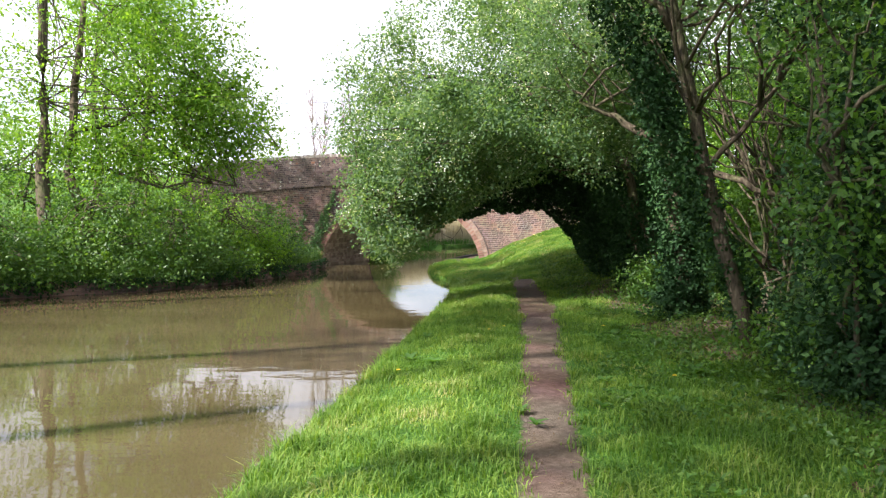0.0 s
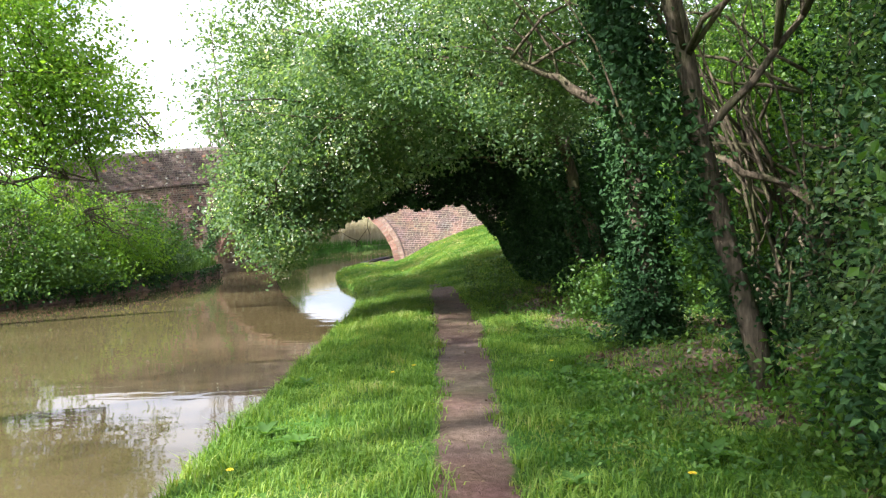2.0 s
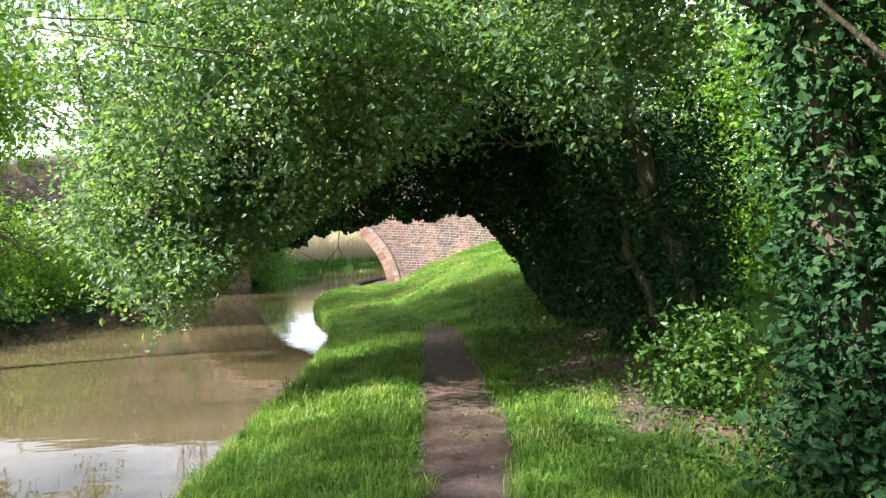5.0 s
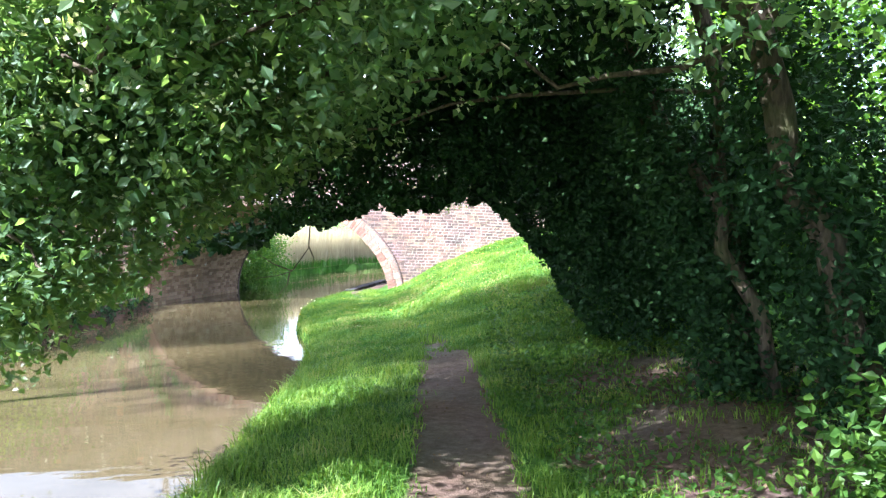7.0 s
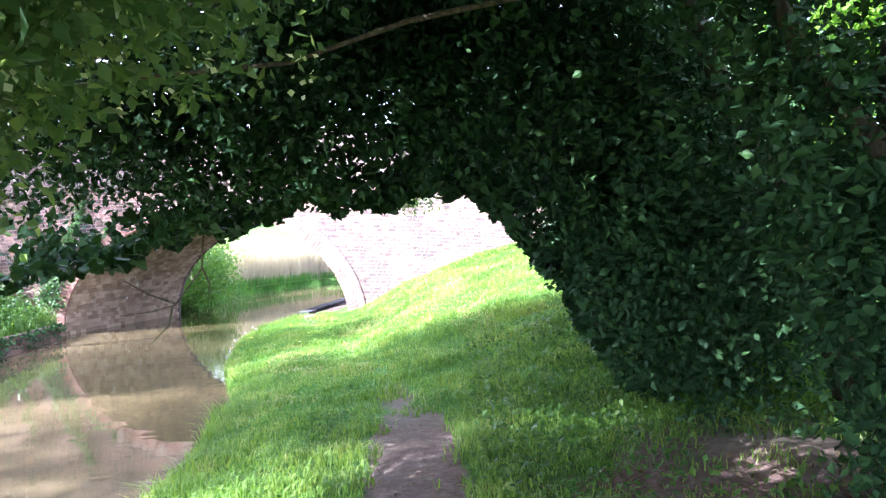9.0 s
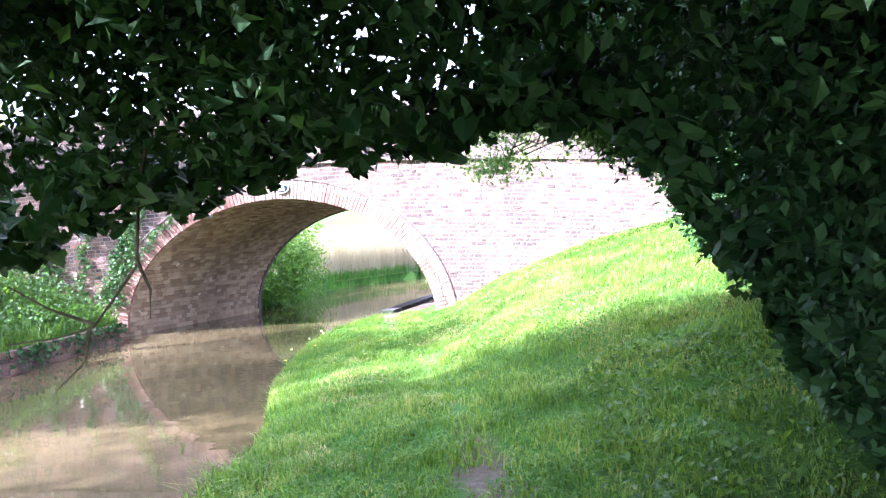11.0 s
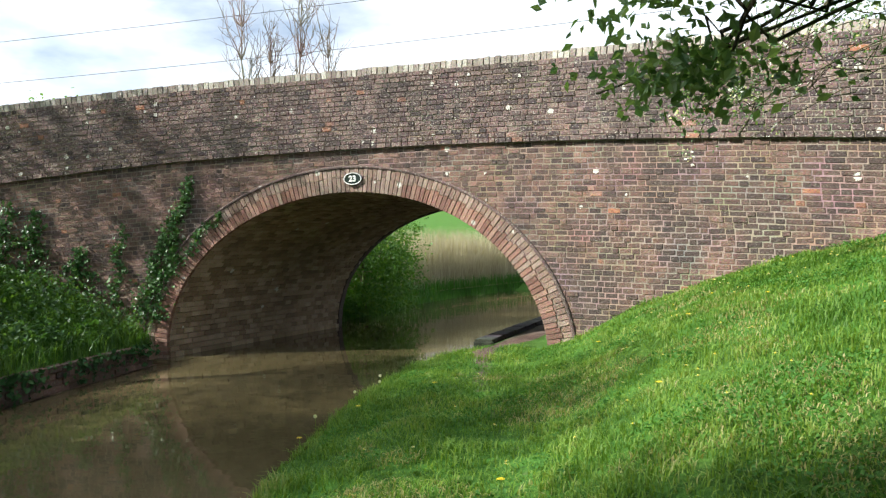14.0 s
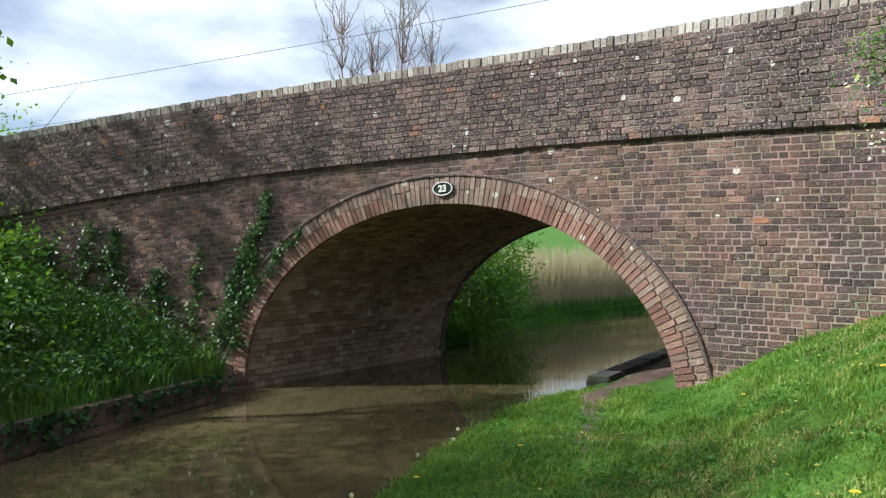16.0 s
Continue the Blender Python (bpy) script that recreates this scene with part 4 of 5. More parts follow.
for k in range(9):
    x, y = 7.2 + 0.6 * (k % 2), -3 + 2.9 * k
    tree("thicket_bush", "dense green thicket behind the hedge", 150 + k,
         [(wander(R, (x, y, 0.5), (x, y, 3.2), 6, 0.1), list(np.linspace(0.07, 0.03, 7)))], [],
         [(x, y, 2.2, 1.3, 1.9, 2.3, 1000), (x, y, 4.6, 1.5, 1.7, 1.5, 600)], LEAF_BUSH if k % 2 else LEAF_SPRING, 0.11, 11, lambda p: p[:, 2] > 0.4, 0.22, 0, 0.2, "bush", "thicket behind the hedge", 5, -0.2)
# hawthorn beside the wing wall, its boughs reaching over the grass
tree("wayside_hawthorn", "hawthorn with outreaching leafy boughs near the bridge", 26,
     [(wander(R, (5.6, 20.4, 1.0), (4.6, 20.2, 3.6), 8, 0.06), list(np.linspace(0.12, 0.07, 9)))],
     [(wander(R, (4.6, 20.2, 3.3), (1.66, 19.7, 2.23), 8, 0.04), list(np.linspace(0.014, 0.003, 9))),
      (wander(R, (4.5, 20.2, 2.9), (1.78, 19.85, 2.0), 8, 0.04), list(np.linspace(0.013, 0.003, 9))),
      (wander(R, (4.5, 20.2, 2.9), (2.5, 19.8, 2.35), 8, 0.04), list(np.linspace(0.012, 0.003, 9))),
      (wander(np.random.default_rng(77), (4.6, 20.2, 3.2), (2.7, 18.9, 2.8), 8, 0.05), list(np.linspace(0.03, 0.006, 9)))],
     [(4.7, 20.1, 3.7, 1.4, 1.6, 1.2, 2300), (2.6, 19.65, 2.52, 0.55, 0.4, 0.2, 190), (2.0, 19.74, 2.27, 0.36, 0.16, 0.07, 52), (2.05, 19.82, 2.04, 0.26, 0.16, 0.06, 44), (3.4, 19.5, 2.75, 0.8, 0.8, 0.45, 600), (2.35, 19.5, 2.44, 0.3, 0.35, 0.16, 260), (2.75, 19.55, 2.36, 0.3, 0.4, 0.24, 420), (3.2, 19.5, 2.3, 0.4, 0.5, 0.4, 500)],
     LEAF_HAWTHORN, 0.036, 13, lambda p: (p[:, 2] > 1.75) & (p[:, 0] > 1.55), 0.075, 40, 0.2, twigs=22, gaps=0.0, twig=0.007,
     # dark ivy leaves among the boughs stand in for hawthorn leaves in shade
     wrap=[(4.5, 19.9, 3.3, 0.9, 1.1, 0.9, 800), (3.0, 19.0, 2.8, 0.55, 0.5, 0.5, 600), (3.6, 19.4, 2.75, 0.5, 0.6, 0.4, 400), (3.0, 20.2, 3.0, 0.7, 0.45, 0.35, 520), (3.7, 20.3, 2.95, 0.5, 0.5, 0.4, 380), (2.65, 19.6, 2.52, 0.5, 0.35, 0.18, 420), (2.5, 19.4, 2.75, 0.6, 0.4, 0.28, 500), (3.3, 19.2, 2.6, 0.5, 0.5, 0.4, 500), (3.1, 19.5, 2.35, 0.4, 0.4, 0.35, 480)])
tree("flowering_bough_tree", "thin hawthorn with hanging flowery twigs before the wing wall", 29,
     [(wander(R, (5.9, 23.8, 1.6), (5.1, 24.3, 4.4), 7, 0.06), list(np.linspace(0.07, 0.04, 8)))],
     [(wander(R, (5.1, 24.3, 4.2), (2.75, 24.7, 3.1), 8, 0.06), list(np.linspace(0.022, 0.005, 9))),
      (wander(R, (3.6, 24.6, 3.6), (2.6, 24.7, 2.6), 7, 0.04), list(np.linspace(0.008, 0.002, 8))),
      (wander(R, (3.9, 24.5, 3.7), (3.1, 24.6, 2.5), 7, 0.05), list(np.linspace(0.008, 0.002, 8))),
      (wander(R, (4.6, 24.4, 4.0), (4.0, 24.5, 2.8), 7, 0.05), list(np.linspace(0.009, 0.002, 8)))],
     [(2.75, 24.7, 2.85, 0.22, 0.2, 0.32, 30), (3.2, 24.6, 3.0, 0.35, 0.3, 0.45, 46), (3.8, 24.5, 3.45, 0.6, 0.4, 0.5, 90), (4.7, 24.4, 3.9, 0.8, 0.7, 0.6, 300)],
     LEAF_HAWTHORN, 0.035, 10, None, 0.1, 70, 0.1, twigs=26, gaps=-0.3, hang=0.9, twig=0.006)
tree("ivy_bank_bush", "dark ivy and bramble on the bank beside the grass", 27,
     [(wander(R, (5.0, 19.8, 0.8), (4.6, 19.9, 2.6), 6, 0.06), list(np.linspace(0.05, 0.02, 7)))], [],
     [(4.8, 19.3, 1.6, 1.2, 1.5, 1.4, 1700), (5.2, 21.2, 1.6, 1.1, 1.4, 1.2, 1200), (5.0, 19.5, 2.8, 1.2, 1.2, 0.9, 900), (4.9, 22.2, 2.0, 0.9, 1.2, 1.4, 1200), (5.2, 23.4, 2.3, 0.7, 0.9, 1.2, 600), (5.75, 24.6, 2.9, 0.6, 0.8, 1.4, 700), (5.38, 25.1, 2.7, 0.3, 0.4, 1.5, 600)],
     LEAF_IVY, 0.065, 13, lambda p: (p[:, 0] > 3.05 + 0.12 * (p[:, 1] - 18) + 0.55 * np.clip(2.4 - p[:, 2], 0, 3)), 0.13, 0, 0.2, "bush", gaps=-0.2, hang=0.5)

# far bank: the spring-green tree and the shrubs below it
tree("field_maple", "tall tree in fresh spring leaf on the far bank", 60,
     [(wander(R, (-10.2, 19.5, 0.6), (-10.3, 19.8, 8.5), 9, 0.1), list(np.linspace(0.2, 0.09, 10))), (wander(R, (-9.7, 19.6, 0.6), (-9.3, 19.9, 7.5), 9, 0.1), list(np.linspace(0.15, 0.07, 10)))],
     [(wander(R, (-9.6, 19.8, 4.0), (-5.6, 20.4, 5.2), 7, 0.12), list(np.linspace(0.07, 0.02, 8))), (wander(R, (-9.8, 19.8, 3.0), (-5.6, 20.6, 2.6), 7, 0.12), list(np.linspace(0.06, 0.015, 8)))],
     [(-7.2, 20.2, 5.7, 2.1, 1.8, 1.8, 900), (-6.1, 20.5, 4.2, 1.6, 1.4, 1.5, 800), (-9.6, 19.6, 7.6, 2.6, 2.2, 2.2, 230), (-11.6, 19.4, 5.0, 1.8, 1.6, 1.6, 200), (-8.8, 20.0, 3.4, 1.6, 1.4, 1.0, 350), (-7.5, 20.4, 8.0, 1.8, 1.8, 1.3, 260)],
     LEAF_SPRING, 0.105, 14, None, 0.27, 0, 0.3, twigs=60, gaps=0.22)
for k, (x, y, zz, rr, n, lf) in enumerate([(-11.6, 14.9, 1.2, 1.6, 1000, 1), (-10.6, 16.6, 1.3, 1.7, 1200, 1), (-8.4, 18.0, 1.3, 1.6, 1200, 1), (-7.0, 19.8, 1.2, 1.4, 1100, 1), (-6.3, 21.8, 1.2, 1.2, 900, 0), (-5.9, 23.5, 1.3, 1.2, 900, 0), (-6.1, 24.2, 1.0, 0.85, 520, 0), (-8.8, 22.8, 2.5, 1.8, 900, 0), (-11.4, 21.2, 2.8, 2.0, 900, 0), (-7.6, 24.2, 1.9, 1.2, 600, 0), (-7.3, 26.2, 1.6, 1.0, 500, 1), (-13.2, 14.6, 1.3, 1.7, 800, 1), (-13.8, 10.5, 1.6, 1.9, 700, 1), (-13.8, 19.5, 2.6, 2.4, 800, 0), (-14.4, 5.5, 1.8, 2.2, 700, 1)]):
    tree("bank_bush", "leafy green bush at the water's edge", 70 + k,
         [(wander(R, (x - 0.3, y, 0.4), (x, y, zz + 0.8), 5, 0.1), list(np.linspace(0.05, 0.02, 6)))], [],
         ragged(np.random.default_rng(130 + k), [(x, y, zz * 0.9, rr, rr, rr * 0.8, n // (2 if lf else 4)), (x + 0.5, y - 0.4, zz * 0.5, rr * 0.9, rr * 0.9, rr * 0.5, n // (3 if lf else 5))], 9, 22 if lf else 14, 0.4),
         LEAF_SPRING if k in (4, 7, 9) else LEAF_SHRUB, 0.085, 13, lambda p: (p[:, 2] > 0.12), 0.26, 0, 0.1, "bush", "bushes on the far bank", 22, 0.45)
# all but the last stand out of view, added to shade path and grass
for k, (x, y, hh) in enumerate([(-12.9, 12.7, 15.5), (-13.4, 4.6, 14.5), (-13.6, 1.2, 17.5), (-13.4, -1.6, 18.0), (-13.2, -4.5, 16.5), (-12.5, 27.0, 9.0)]):
    n = 1250 if y == 12.7 else 260 if 0 < y < 5 else 400
    low, high = (0.86, 0.8) if y < 5 or y == 12.7 else (0.62, 0.48)
    tree("bank_shade_tree", "broad tree in spring leaf, one of a mostly unseen row added for shade", 90 + k,
         [(wander(R, (x, y, 0.5), (x + 0.4, y, hh), 8, 0.12), list(np.linspace(0.22, 0.06, 9)))], [],
         [(x, y, hh * low, 2.2, 2.4, 1.8, n), (x + 1.3, y + 0.8, hh * high, 1.6, 1.8, 1.2, n // 2), (x + 0.6, y - 0.6, hh * 0.95, 1.9, 1.9, 1.6, n * 2 // 3)],
         LEAF_SPRING, 0.13, 12, None, 0.3, 0, 0.3, "tree", "trees behind the far bank", 20, 0.1 if y == 12.7 else 0.36)
tree("overhanging_bank_tree", "sparse budding tree reaching over the canal beside the bridge", 99,
     [(wander(R, (-10.0, 24.2, 1.2), (-9.0, 24.0, 8.0), 8, 0.1), list(np.linspace(0.16, 0.06, 9)))],
     [(wander(R, (-9.4, 24.1, 4.6), (-5.4, 25.0, 4.1), 8, 0.08), list(np.linspace(0.04, 0.006, 9))),
      (wander(R, (-9.2, 24.0, 6.0), (-9.4, 25.0, 8.6), 7, 0.1), list(np.linspace(0.06, 0.02, 8)))],
     [(-8.8, 22.4, 6.6, 1.8, 1.7, 1.4, 200), (-7.0, 24.3, 5.3, 1.2, 1.1, 0.8, 90), (-5.5, 25.0, 4.1, 0.4, 0.4, 0.4, 26), (-9.6, 22.9, 8.2, 1.6, 1.6, 1.0, 110), (-9.5, 24.6, 8.4, 1.7, 1.6, 1.3, 190)],
     LEAF_SPRING, 0.09, 12, None, 0.25, 0, 0.2, twigs=40, gaps=0.2)

# beyond the bridge
for k, (x, y, zz, rr) in enumerate([(-3.2, 35.0, 1.1, 1.25), (-3.9, 37.2, 1.6, 1.5)]):
    tree("waterside_bush", "bright green bush at the water beyond the bridge", 110 + k,
         [(wander(R, (x, y, 0.2), (x, y, zz + 0.6), 5, 0.1), list(np.linspace(0.05, 0.02, 6)))], [],
         [(x, y, zz, rr, rr, rr, 900)], LEAF_BUSH, 0.08, 12, lambda p: p[:, 2] > 0.08, 0.18, 0, 0.35, "bush")

r = np.random.default_rng(120)


def blades(name, x, y, z, length, width, lean, mat, label, rng, parent=None):
    """Grass: bent blades of three triangles."""
    n = len(x)
    a = rng.uniform(0, math.tau, n)
    d = np.stack([np.cos(a), np.sin(a), np.zeros(n)], 1)
    s = np.stack([-np.sin(a), np.cos(a), np.zeros(n)], 1) * (width * 0.5)[:, None]
    p = np.stack([x, y, z], 1)
    up = np.array([0, 0, 1.0])
    m = p + up * (length * 0.55)[:, None] + d * (length * lean * 0.25)[:, None]
    t = p + up * (length * (1 - lean * 0.3))[:, None] + d * (length * lean)[:, None]
    v = np.stack([p - s, p + s, m + s * 0.75, m - s * 0.75, t], 1).reshape(-1, 3)
    b = np.arange(n)[:, None] * 5
    return mesh_object(name, v, np.concatenate([b + [0, 1, 2], b + [0, 2, 3], b + [3, 2, 4]]), mat, parent, label)


def sow(count, x0, x1, y0, y1, keep, rng):
    x, y = rng.uniform(x0, x1, count), rng.uniform(y0, y1, count)
    k = keep(x, y)
    return x[k], y[k]


# reeds on the outer bank of the bend
ry = r.uniform(35.5, 58, 26000)
rx = left_bank(ry) - np.abs(r.normal(0, 1.3, len(ry))) - 0.1
rh = r.uniform(1.2, 2.1, len(ry)) * np.clip(0.5 + (left_bank(ry) - rx), 0.5, 1)
tagged(blades("reeds", rx, ry, height(rx, ry) - 0.05, rh, np.full(len(ry), 0.02), r.uniform(0.02, 0.22, len(ry)), REED, "", r), "pale dry reeds lining the far canal bend", "reeds", kind="stuff")
gy = r.uniform(34, 58, 14000)
gx = left_bank(gy) - np.abs(r.normal(0, 0.5, len(gy))) + 0.1
tagged(blades("reed_shoots", gx, gy, np.maximum(height(gx, gy), -0.05), r.uniform(0.15, 0.45, len(gy)), np.full(len(gy), 0.02), r.uniform(0.05, 0.3, len(gy)), LEAF_NETTLE, "", r), "fresh green reed shoots at the water", "reeds", kind="stuff")


def turf(x, y):
    d = x - right_bank(y)
    bare = worn(x, y) + 0.25 * np.sin(x * 9 + y * 3) * np.sin(y * 7 - x * 4)
    return (d > -0.06) & (bare + r.uniform(-0.35, 0.35, len(x)) < 0.45) & ((y < 27.6 - np.clip(x - 1.3, 0, 4) * 0.42) | (x < 0.5))


x, y = sow(420000, -1.6, 5.2, 1.2, 28.2, turf, r)
near = r.uniform(0, 1, len(x)) < np.interp(y, [1, 12, 18, 28], [1.0, 1.0, 0.9, 0.8])
x, y = x[near], y[near]
d = x - right_bank(y)
patchy = 0.5 + 0.5 * np.sin(x * 1.7 + 2 * np.sin(y * 0.9)) * np.sin(y * 1.3 + x)
clump = np.array([noise.noise((a * 2.6, b * 2.6, 0.0)) for a, b in zip(x.tolist(), y.tolist())])
ln = (0.03 + 0.055 * r.uniform(0, 1, len(x)) ** 2 + 0.04 * patchy) * np.clip(1 + 1.1 * clump, 0.5, 1.9) * np.where(d < 0.35, 1.5, 1.0) * np.where(y > 20, 0.75, 1.0)
tagged(blades("grass", x, y, height(x, y) - 0.005, ln, r.uniform(0.006, 0.011, len(x)), r.uniform(0.3, 1.2, len(x)), GRASS, "", r), "lush green grass on the towpath verge", "grass", kind="stuff")
def patch_of(seed, scale, level):
    return lambda x, y: (x - right_bank(y) > 0.15) & (y < 27.4 - np.clip(x - 1.3, 0, 4) * 0.42) & (np.array([noise.noise((a * scale, b * scale, seed)) + 0.35 * noise.noise((a * scale * 3, b * scale * 3, seed)) for a, b in zip(x.tolist(), y.tolist())]) > level)


x, y = sow(60000, 0.2, 5.2, 18.5, 27.5, patch_of(7.0, 0.9, 0.22), r)
tagged(blades("dry_grass", x, y, height(x, y) - 0.005, r.uniform(0.02, 0.06, len(x)), r.uniform(0.005, 0.009, len(x)), r.uniform(0.6, 1.5, len(x)), DRY_GRASS, "", r), "patches of straw-coloured dry grass on the slope", "grass", kind="stuff")
x, y = sow(70000, -0.6, 5.2, 17.5, 27.5, patch_of(19.0, 1.3, 0.2), r)
tagged(leaf_mesh("clover", r, np.stack([x, y, height(x, y) + r.uniform(0.025, 0.06, len(x))], 1), 0.022, LEAF_CLOVER, up=1.5, aspect=0.9), "patches of low clover in the turf", "weeds", kind="stuff")
# far bank grass by the bridge
x, y = sow(90000, -12.5, -3.8, 13, 28.4, lambda x, y: (left_bank(y) - x > 0.0), r)
tagged(blades("bank_grass", x, y, height(x, y), r.uniform(0.12, 0.4, len(x)), r.uniform(0.008, 0.016, len(x)), r.uniform(0.2, 0.9, len(x)), LEAF_SHRUB, "", r), "rank grass and nettles on the far bank", "grass", kind="stuff")
# fallen leaves and ground ivy under the hedge
x, y = sow(9000, 1.9, 4.6, 1.5, 16, lambda x, y: (worn(x, y) > 0.3) & (r.uniform(0, 1, len(x)) < np.interp(y, [9, 12], [1, 0.35])), r)
lt = leaf_mesh("leaf_litter", r, np.stack([x, y, height(x, y) + 0.012], 1), 0.05, LITTER, up=3.0)
tagged(lt, "dry brown fallen leaves under the hedge", "leaves", kind="stuff")
x = r.normal(0, 0.3, 700)
y = r.uniform(1.5, 19, 700)
x = x + path_centre(y)
tagged(leaf_mesh("path_debris", r, np.stack([x, y, height(x, y) + 0.006], 1), 0.022, LITTER, up=4.0), "bits of dry leaf and twig on the path", "leaves", kind="stuff")
x, y = sow(21000, 1.9, 5.0, 1.5, 20, lambda x, y: (np.sin(x * 2.1 + y) * np.sin(y * 1.7) > np.interp(y, [10, 12], [-0.1, -0.6])) & (x > 2.1 + 0.12 * (y > 16) * (y - 16)), r)
tagged(leaf_mesh("ground_ivy", r, np.stack([x, y, height(x, y) + r.uniform(0.02, 0.12, len(x))], 1), 0.05, LEAF_SHRUB, up=2.0), "low ivy and weeds on the hedge bottom", "weeds", kind="stuff")

x, y = sow(18000, 1.2, 3.6, 1.5, 9, lambda x, y: (x - path_centre(y) > 0.5) & (np.sin(x * 2.9 + y * 1.3) * np.sin(y * 2.3 - x) + 0.7 * np.clip(x - 1.6, 0, 1) + r.uniform(-0.4, 0.4, len(x)) > 0.35), r)
tagged(leaf_mesh("verge_weeds", r, np.stack([x, y, height(x, y) + r.uniform(0.02, 0.09, len(x))], 1), 0.042, LEAF_BUSH, up=1.4), "low broad-leaved weeds along the hedge side verge", "weeds", kind="stuff")

# ivy climbing the bridge's front
def climbing_ivy(seed, x_top, z_top, x_foot, z_foot, width, count):
    r = np.random.default_rng(seed)
    u = r.uniform(0, 1, count)
    xx = x_top + (x_foot - x_top) * u + r.normal(0, width, count) * (0.35 + u) + 0.06 * np.sin(u * 14)
    zz = z_top + (z_foot - z_top) * u + r.normal(0, 0.05, count)
    pts = np.array([tuple(face_point(a, b, 0.02 + abs(r.normal(0.02, 0.025)))) for a, b in zip(xx, zz)])
    way = np.tile([0.0, -0.1, -1.0], (count, 1)) + r.normal(0, 0.4, (count, 3))
    face = np.tile([-0.1, -1.0, 0.35], (count, 1))
    top = tagged(new("climbing_ivy"), "strand of glossy ivy climbing the brick bridge", "ivy", "ivy on the bridge")
    top.location = face_point(x_foot, z_foot)
    inv = Matrix.Translation(-top.location)
    bm = bmesh.new()
    tube(bm, [tuple(face_point(x_top + (x_foot - x_top) * q + 0.03 * math.sin(q * 14), z_top + (z_foot - z_top) * q, 0.02)) for q in np.linspace(1, 0, 12)], list(np.linspace(0.014, 0.004, 12)), 5)
    part("stem", bm, BARK, top, smooth=True).matrix_parent_inverse = inv
    leaf_mesh("foliage", r, (pts, way, face), 0.05, LEAF_CLIMBER, top, point=1.0).matrix_parent_inverse = inv


for k, row in enumerate([(-4.12, 2.72, -4.75, 0.6, 0.11, 900), (-4.55, 1.9, -4.9, 0.6, 0.09, 420), (-3.62, 2.2, -4.5, 1.25, 0.045, 220), (-5.2, 2.0, -5.35, 0.8, 0.07, 260), (-5.9, 1.7, -5.9, 0.9, 0.14, 420), (-6.6, 2.3, -6.6, 1.1, 0.13, 480), (-7.0, 2.4, -7.1, 1.3, 0.16, 330), (-7.7, 2.1, -7.7, 1.5, 0.18, 300), (-8.4, 2.5, -8.2, 1.7, 0.2, 300)]):
    climbing_ivy(201 + k, *row)

# trees and wires beyond the bridge
def bare_tree(seed, x, y, h):
    r = np.random.default_rng(seed)
    top = tagged(new("bare_tree"), "slim leafless tree standing beyond the bridge", "tree", "leafless trees")
    top.location = (x, y, float(height(x, y)))
    bm = bmesh.new()
    stem = wander(r, (0, 0, 0), (r.normal(0, 0.3), 0, h), 9, 0.1)
    tube(bm, stem, list(np.linspace(0.05, 0.008, 10)), 6)
    part("trunk", bm, TWIG, top)
    for i in range(52):
        k = r.integers(3, 9)
        st = np.array(stem[k])
        en = st + np.array([r.normal(0, 0.4), r.normal(0, 0.4), r.uniform(0.8, 1.9)]) * (h / 8)
        bm = bmesh.new()
        line = wander(r, st, en, 5, 0.06)
        tube(bm, line, list(np.linspace(0.013, 0.004, 6)), 4)
        for q in line[2:5]:
            e2 = np.array(q) + np.array([r.normal(0, 0.25), r.normal(0, 0.25), r.uniform(0.1, 0.6)]) * (h / 8)
            tube(bm, wander(r, q, e2, 3, 0.02), [0.006, 0.005, 0.004, 0.003], 4)
        part("branch", bm, TWIG, top)


for k, (x, y, h) in enumerate([(-5.9, 34.4, 6.6), (-5.3, 34.9, 6.0), (-4.8, 34.6, 6.9), (-4.2, 34.5, 6.2)]):
    bare_tree(230 + k, x, y, h)
for k, (x, y, zz, rr) in enumerate([(-14, 40, 4.2, 2.6), (-10, 46, 3.6, 2.6), (-20, 36, 4.5, 3.2), (-18, 30, 4.2, 2.4), (9.5, 31, 4.4, 2.2)]):
    tree("far_tree", "pale green budding tree beyond the bridge", 240 + k, [(wander(R, (x, y, 0.3), (x, y, zz + 1.5), 6, 0.15), list(np.linspace(0.12, 0.04, 7)))], [],
         [(x, y, zz, rr, rr, rr * 0.9, 500)], LEAF_SPRING, 0.13, 10, None, 0.3, 0, 0.3, "tree", "budding trees beyond the bridge", 16, 0.1)
for k, (z0, z1, yy) in enumerate([(12.6, 19.2, 62), (10.3, 16.4, 62), (8.6, 14.0, 62), (15.2, 22.2, 62)]):
    bm = bmesh.new()
    tube(bm, [(-70 + 140 * q, yy, z0 + (z1 - z0) * q - 1.6 * math.sin(math.pi * q)) for q in np.linspace(0, 1, 25)], [0.018] * 25, 5)
    tagged(part("power_wire", bm, WIRE), "thin overhead power wire against the sky", "wire", "overhead wires")

# small flowers in the grass
bm = bmesh.new()
for ring_r, zz in ((0.021, 0.010), (0.013, 0.014)):
    for i in range(12):
        a = i * math.tau / 12
        q = [bm.verts.new((c * math.cos(a + o), c * math.sin(a + o), h)) for c, o, h in ((0.002, 0, zz - 0.004), (ring_r, -0.2, zz), (ring_r * 1.1, 0, zz + 0.001), (ring_r, 0.2, zz))]
        bm.faces.new(q)
head_mesh = bpy.data.meshes.new("head")
bm.to_mesh(head_mesh)
bm.free()
head_mesh.materials.append(YELLOW)
bm = bmesh.new()
